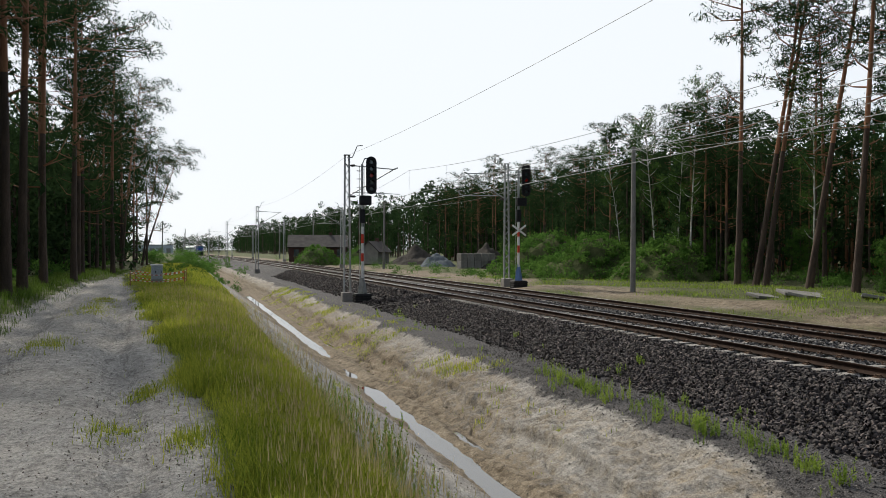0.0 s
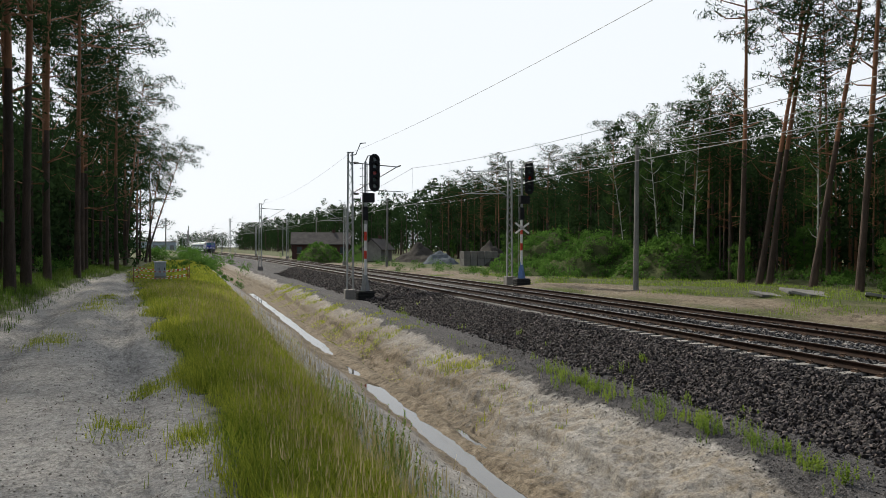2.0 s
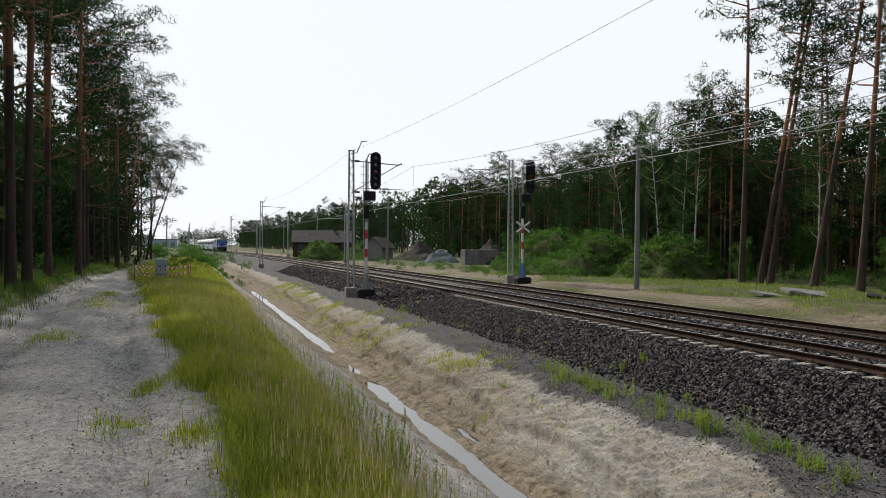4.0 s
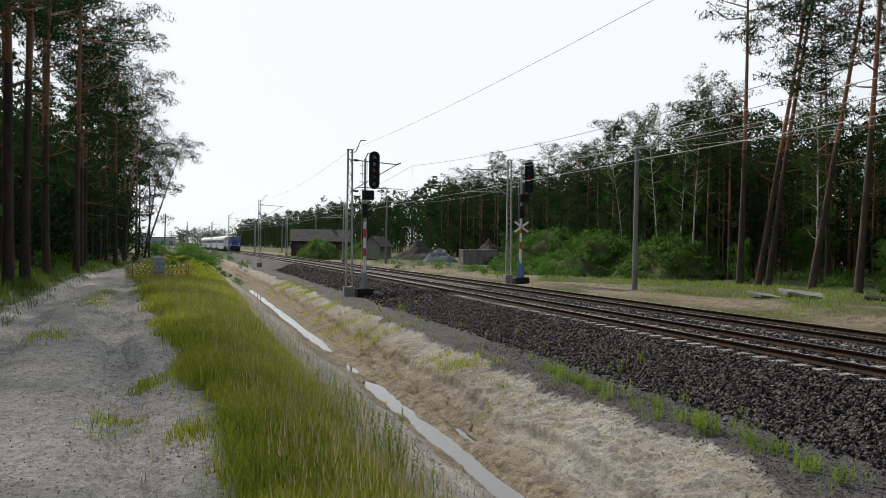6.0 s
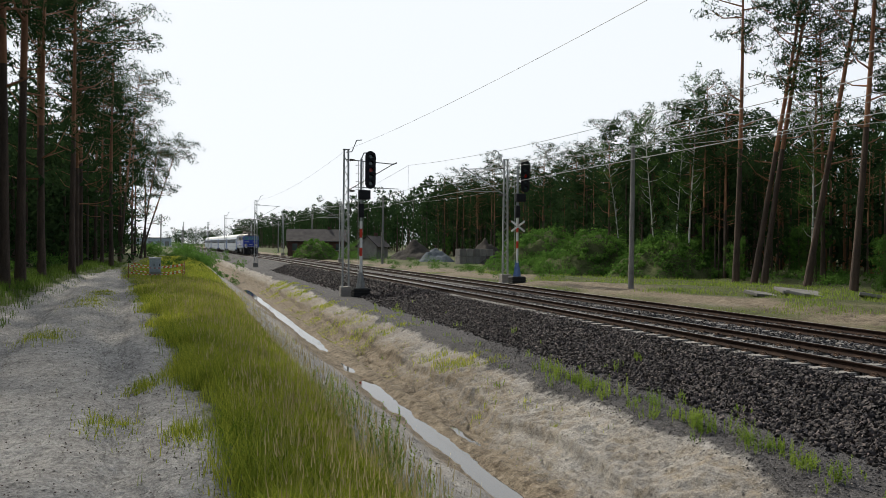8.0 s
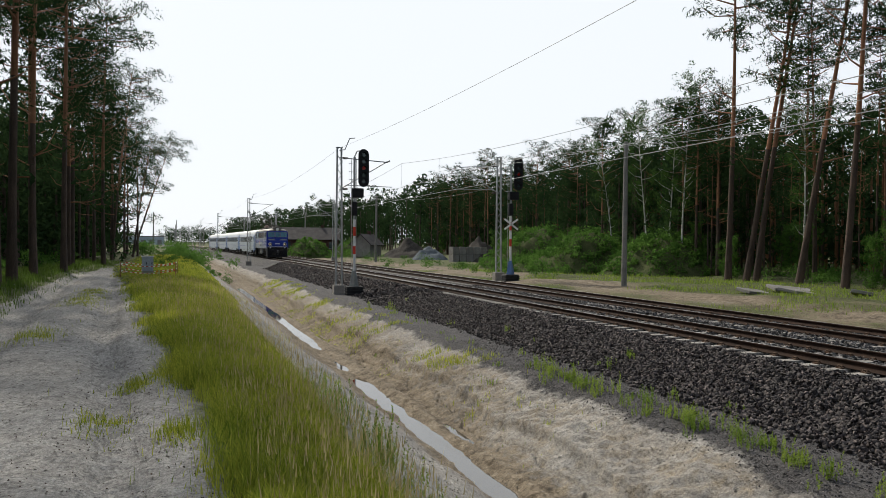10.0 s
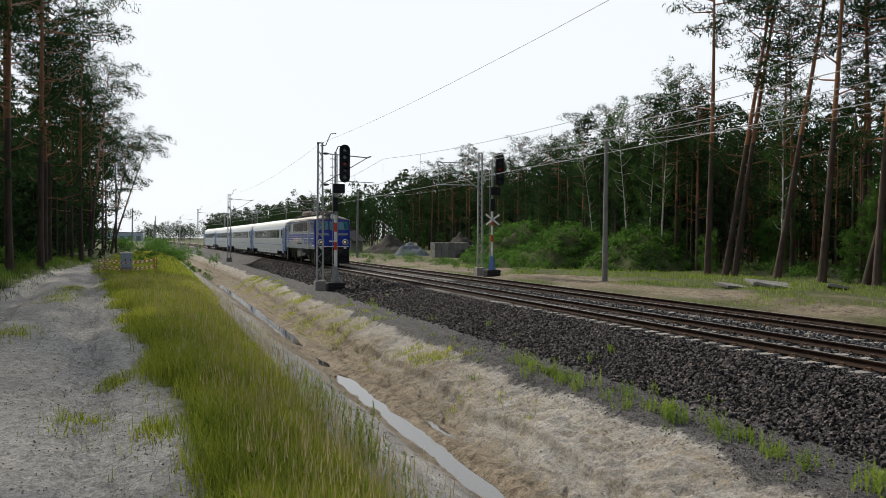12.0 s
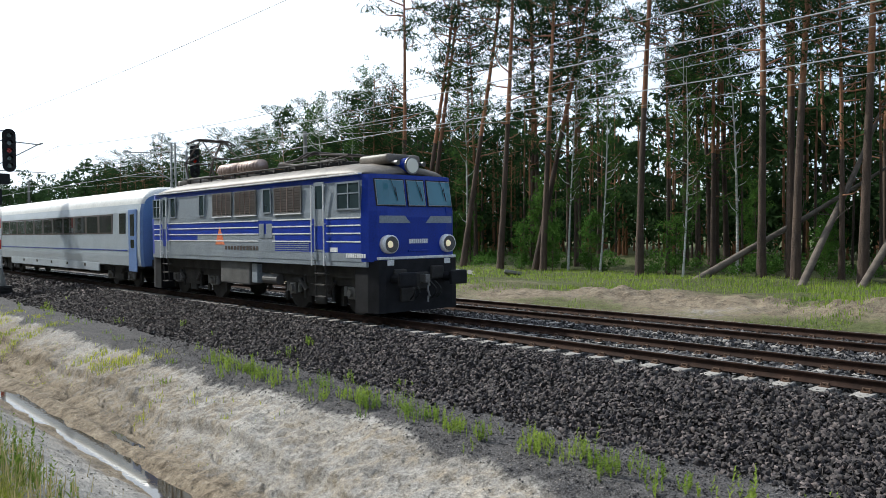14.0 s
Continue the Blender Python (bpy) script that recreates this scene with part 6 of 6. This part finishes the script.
for lat, ym in ((TRACK_1, 47.4), (TRACK_2, 51.5)):
    wire("contact_wire", lat, lambda y: 5.80, 0.010, -60, 460, 10, "taut contact wire above the track")
    wire("contact_wire", lat + 0.05, lambda y: 5.82, 0.008, -60, 460, 10, "taut contact wire above the track")
    wire("messenger_wire", lat, lambda y: sag(y, 7.35, 6.30, ym), 0.011, -60, 460, 2.5, "sagging carrier wire above the track")
    for k in range(40):
        y = -20 + k * 7.5
        z = sag(y, 7.35, 6.30, ym)
        bm = bmesh.new()
        rod(bm, (at_line(lat, y), y, 5.80), (at_line(lat, y), y, z), 0.006, n=4)
        tagged(part("dropper", bm, M["wire"]), "thin dropper between carrier and contact wire", "wire", "droppers of the overhead line")
wire("feeder_wire", 9.25, lambda y: sag(y, 8.15, 7.55, 47.4), 0.007, -60, 460, 2.5, "feeder wire on the mast tops")
wire("feeder_wire", 25.26, lambda y: sag(y, 8.2, 6.9, 40.5), 0.010, -60, 460, 2.5, "sagging cable on the concrete poles")
wire("feeder_wire", 21.75, lambda y: sag(y, 8.3, 7.2, 51.5), 0.010, -60, 460, 2.5, "sagging cable on the lattice masts")


# ---- cabinet and barrier tape ----
def cabinet():
    c = thing("switch_cabinet", pose(-2.0, 44.6, 0.42, 0, 0, 4), "pale grey electrical cabinet on a dark plinth", "cabinet")
    bm = bmesh.new()
    box(bm, -0.29, 0.29, -0.16, 0.16, 0.25, 1.0, 0.01)
    part("body", bm, M["cgrey"], c)
    bm = bmesh.new()
    box(bm, -0.30, 0.30, -0.17, 0.17, -0.2, 0.25, 0.01)
    part("plinth", bm, M["concrete"], c)
    bm = bmesh.new()
    box(bm, -0.33, 0.33, -0.20, 0.20, 1.0, 1.06, 0.015)
    part("lid", bm, M["white"], c)
    for x in (-0.14, 0.14):
        bm = bmesh.new()
        box(bm, x - 0.13, x + 0.13, -0.175, -0.16, 0.29, 0.96, 0.005)
        d = part("door", bm, M["cgrey"], c)
        bm = bmesh.new()
        box(bm, x + 0.06, x + 0.10, -0.19, -0.175, 0.6, 0.72)
        part("handle", bm, M["black"], d)


cabinet()
posts = [(-3.25, 47.0), (-3.3, 44.0), (-0.55, 43.6), (-0.5, 46.6)]
for x, y in posts:
    bm = bmesh.new()
    g = float(ground_z(np.array(x), np.array(y)))
    rod(bm, (x, y, g - 0.1), (x, y, g + 0.85), 0.03, 0.022, n=7)
    tagged(part("stake", bm, M["pinered"]), "short wooden stake holding barrier tape", "stake", "stakes round the cabinet")
for i in range(4):
    (xa, ya), (xb, yb) = posts[i], posts[(i + 1) % 4]
    for h in (0.72, 0.36):
        tp = thing("barrier_tape", Matrix(), "sagging red and white barrier tape", "barrier tape", "tapes round the cabinet")
        n = 24
        for k in range(n):
            bm = bmesh.new()
            q = []
            for t in (k / n, (k + 1) / n):
                x, y = xa + (xb - xa) * t, ya + (yb - ya) * t
                z = 0.36 + h - 0.16 * 4 * t * (1 - t)
                q.append((x, y, z))
            vs = [bm.verts.new((q[0][0], q[0][1], q[0][2] - 0.022)), bm.verts.new((q[1][0], q[1][1], q[1][2] - 0.022)), bm.verts.new((q[1][0], q[1][1], q[1][2] + 0.022)), bm.verts.new((q[0][0], q[0][1], q[0][2] + 0.022))]
            bm.faces.new(vs)
            bmesh.ops.solidify(bm, geom=bm.faces[:], thickness=0.004)
            part("tape_stripe", bm, M["red"] if k % 2 else M["white"], tp)


# ---- yard: huts, blocks, slabs ----
M["brick"] = mat("red brick", (0.055, 0.028, 0.022), (0.095, 0.045, 0.034), 2, 12, 0.9, 0.2)
M["roofing"] = mat("dark roofing felt", (0.03, 0.026, 0.026), (0.06, 0.052, 0.05), 1, 10, 0.9, 0.2)


def hut(name, x, y, rz, w, d, h, rise, wall, label):
    o = thing(name, pose(x, y, -0.1, 0, 0, rz), label, "building")
    bm = bmesh.new()
    box(bm, -w / 2, w / 2, -d / 2, d / 2, 0, h)
    vs = [bm.verts.new(p) for p in ((-w / 2, -d / 2, h), (-w / 2, d / 2, h), (-w / 2, 0, h + rise), (w / 2, -d / 2, h), (w / 2, d / 2, h), (w / 2, 0, h + rise))]
    bm.faces.new(vs[:3])
    bm.faces.new(vs[3:])
    part("wall", bm, M[wall], o)
    for s in (-1, 1):
        bm = bmesh.new()
        L = math.hypot(d / 2 + 0.4, rise * (d / 2 + 0.4) / (d / 2))
        a = math.degrees(math.atan2(rise, d / 2))
        box(bm, -w / 2 - 0.3, w / 2 + 0.3, -L if s < 0 else 0, 0 if s < 0 else L, 0.0, 0.12, 0.01, Matrix.Translation((0, 0, h + rise)) @ pose(0, 0, 0, -s * a, 0, 0))
        part("roof", bm, M["roofing"], o)
    for k in range(max(1, int(w / 2.6))):
        xx = -w / 2 + (k + 0.5) * w / max(1, int(w / 2.6))
        bm = bmesh.new()
        box(bm, xx - 0.45, xx + 0.45, -d / 2 - 0.03, -d / 2 + 0.02, h * 0.4, h * 0.8)
        win = part("window", bm, M["glass"], o)
        bm = bmesh.new()
        box(bm, xx - 0.55, xx + 0.55, -d / 2 - 0.10, -d / 2, h * 0.4 - 0.08, h * 0.4)
        part("sill", bm, M["concrete"], win)
    bm = bmesh.new()
    box(bm, w * 0.2, w * 0.2 + 0.5, -0.2, 0.3, h + rise * 0.6, h + rise + 0.6)
    part("chimney", bm, M["brick"], o)


hut("brick_building", 22.6, 149, -8, 10.8, 7, 3.0, 2.1, "brick", "low red brick railway building with a dark roof")
def warehouse():
    o = thing("warehouse", pose(-27, 540, 0, 0, 0, 0), "long pale warehouse far down the line", "building")
    bm = bmesh.new()
    box(bm, -13, 13, -8, 8, 0, 5.2, 0.1)
    part("wall", bm, M["cgrey"], o)
    bm = bmesh.new()
    box(bm, -13.4, 13.4, -8.4, 8.4, 5.2, 5.7, 0.1)
    part("roof", bm, M["lroof"], o)
    for k in range(5):
        bm = bmesh.new()
        box(bm, -11 + k * 5, -8.4 + k * 5, -8.06, -7.9, 0.2, 3.2)
        part("door", bm, M["steel"], o)


warehouse()
hut("storage_hut", 28.6, 126, 50, 4.2, 3.4, 2.2, 1.5, "concrete", "small pale hut with a pitched roof")

for i in range(5):
    for j in range(2):
        o = thing("concrete_block", pose(31.6 + i * 0.95, 90.2 + 0.1 * i, -0.1 + j * 0.95, 0, 0, 8), "stacked grey concrete block in the yard", "concrete block", "stack of blocks")
        bm = bmesh.new()
        box(bm, -0.44, 0.44, -0.6, 0.6, 0, 0.93, 0.03)
        part("block", bm, M["concrete"], o)
for lat, y, w, rz in ((29.8, 31.3, 1.5, 20), (30.6, 33.0, 1.2, -15), (31.8, 29.4, 1.0, 40), (28.6, 33.6, 0.8, 5)):
    bm = bmesh.new()
    box(bm, -w, w, -0.5, 0.5, 0, 0.16, 0.03)
    for v in bm.verts:
        v.co.x += 0.12 * math.sin(7 * v.co.y + lat)
        v.co.y += 0.16 * math.sin(4 * v.co.x + y)
    o = tagged(part("concrete_slab", bm, M["oldconcrete"]), "broken concrete slab lying in the grass", "slab", "slabs before the wood")
    o.matrix_basis = pose(lat, y, float(ground_z(np.array(lat), np.array(y))) + 0.02, 9, 6, rz)


motions()
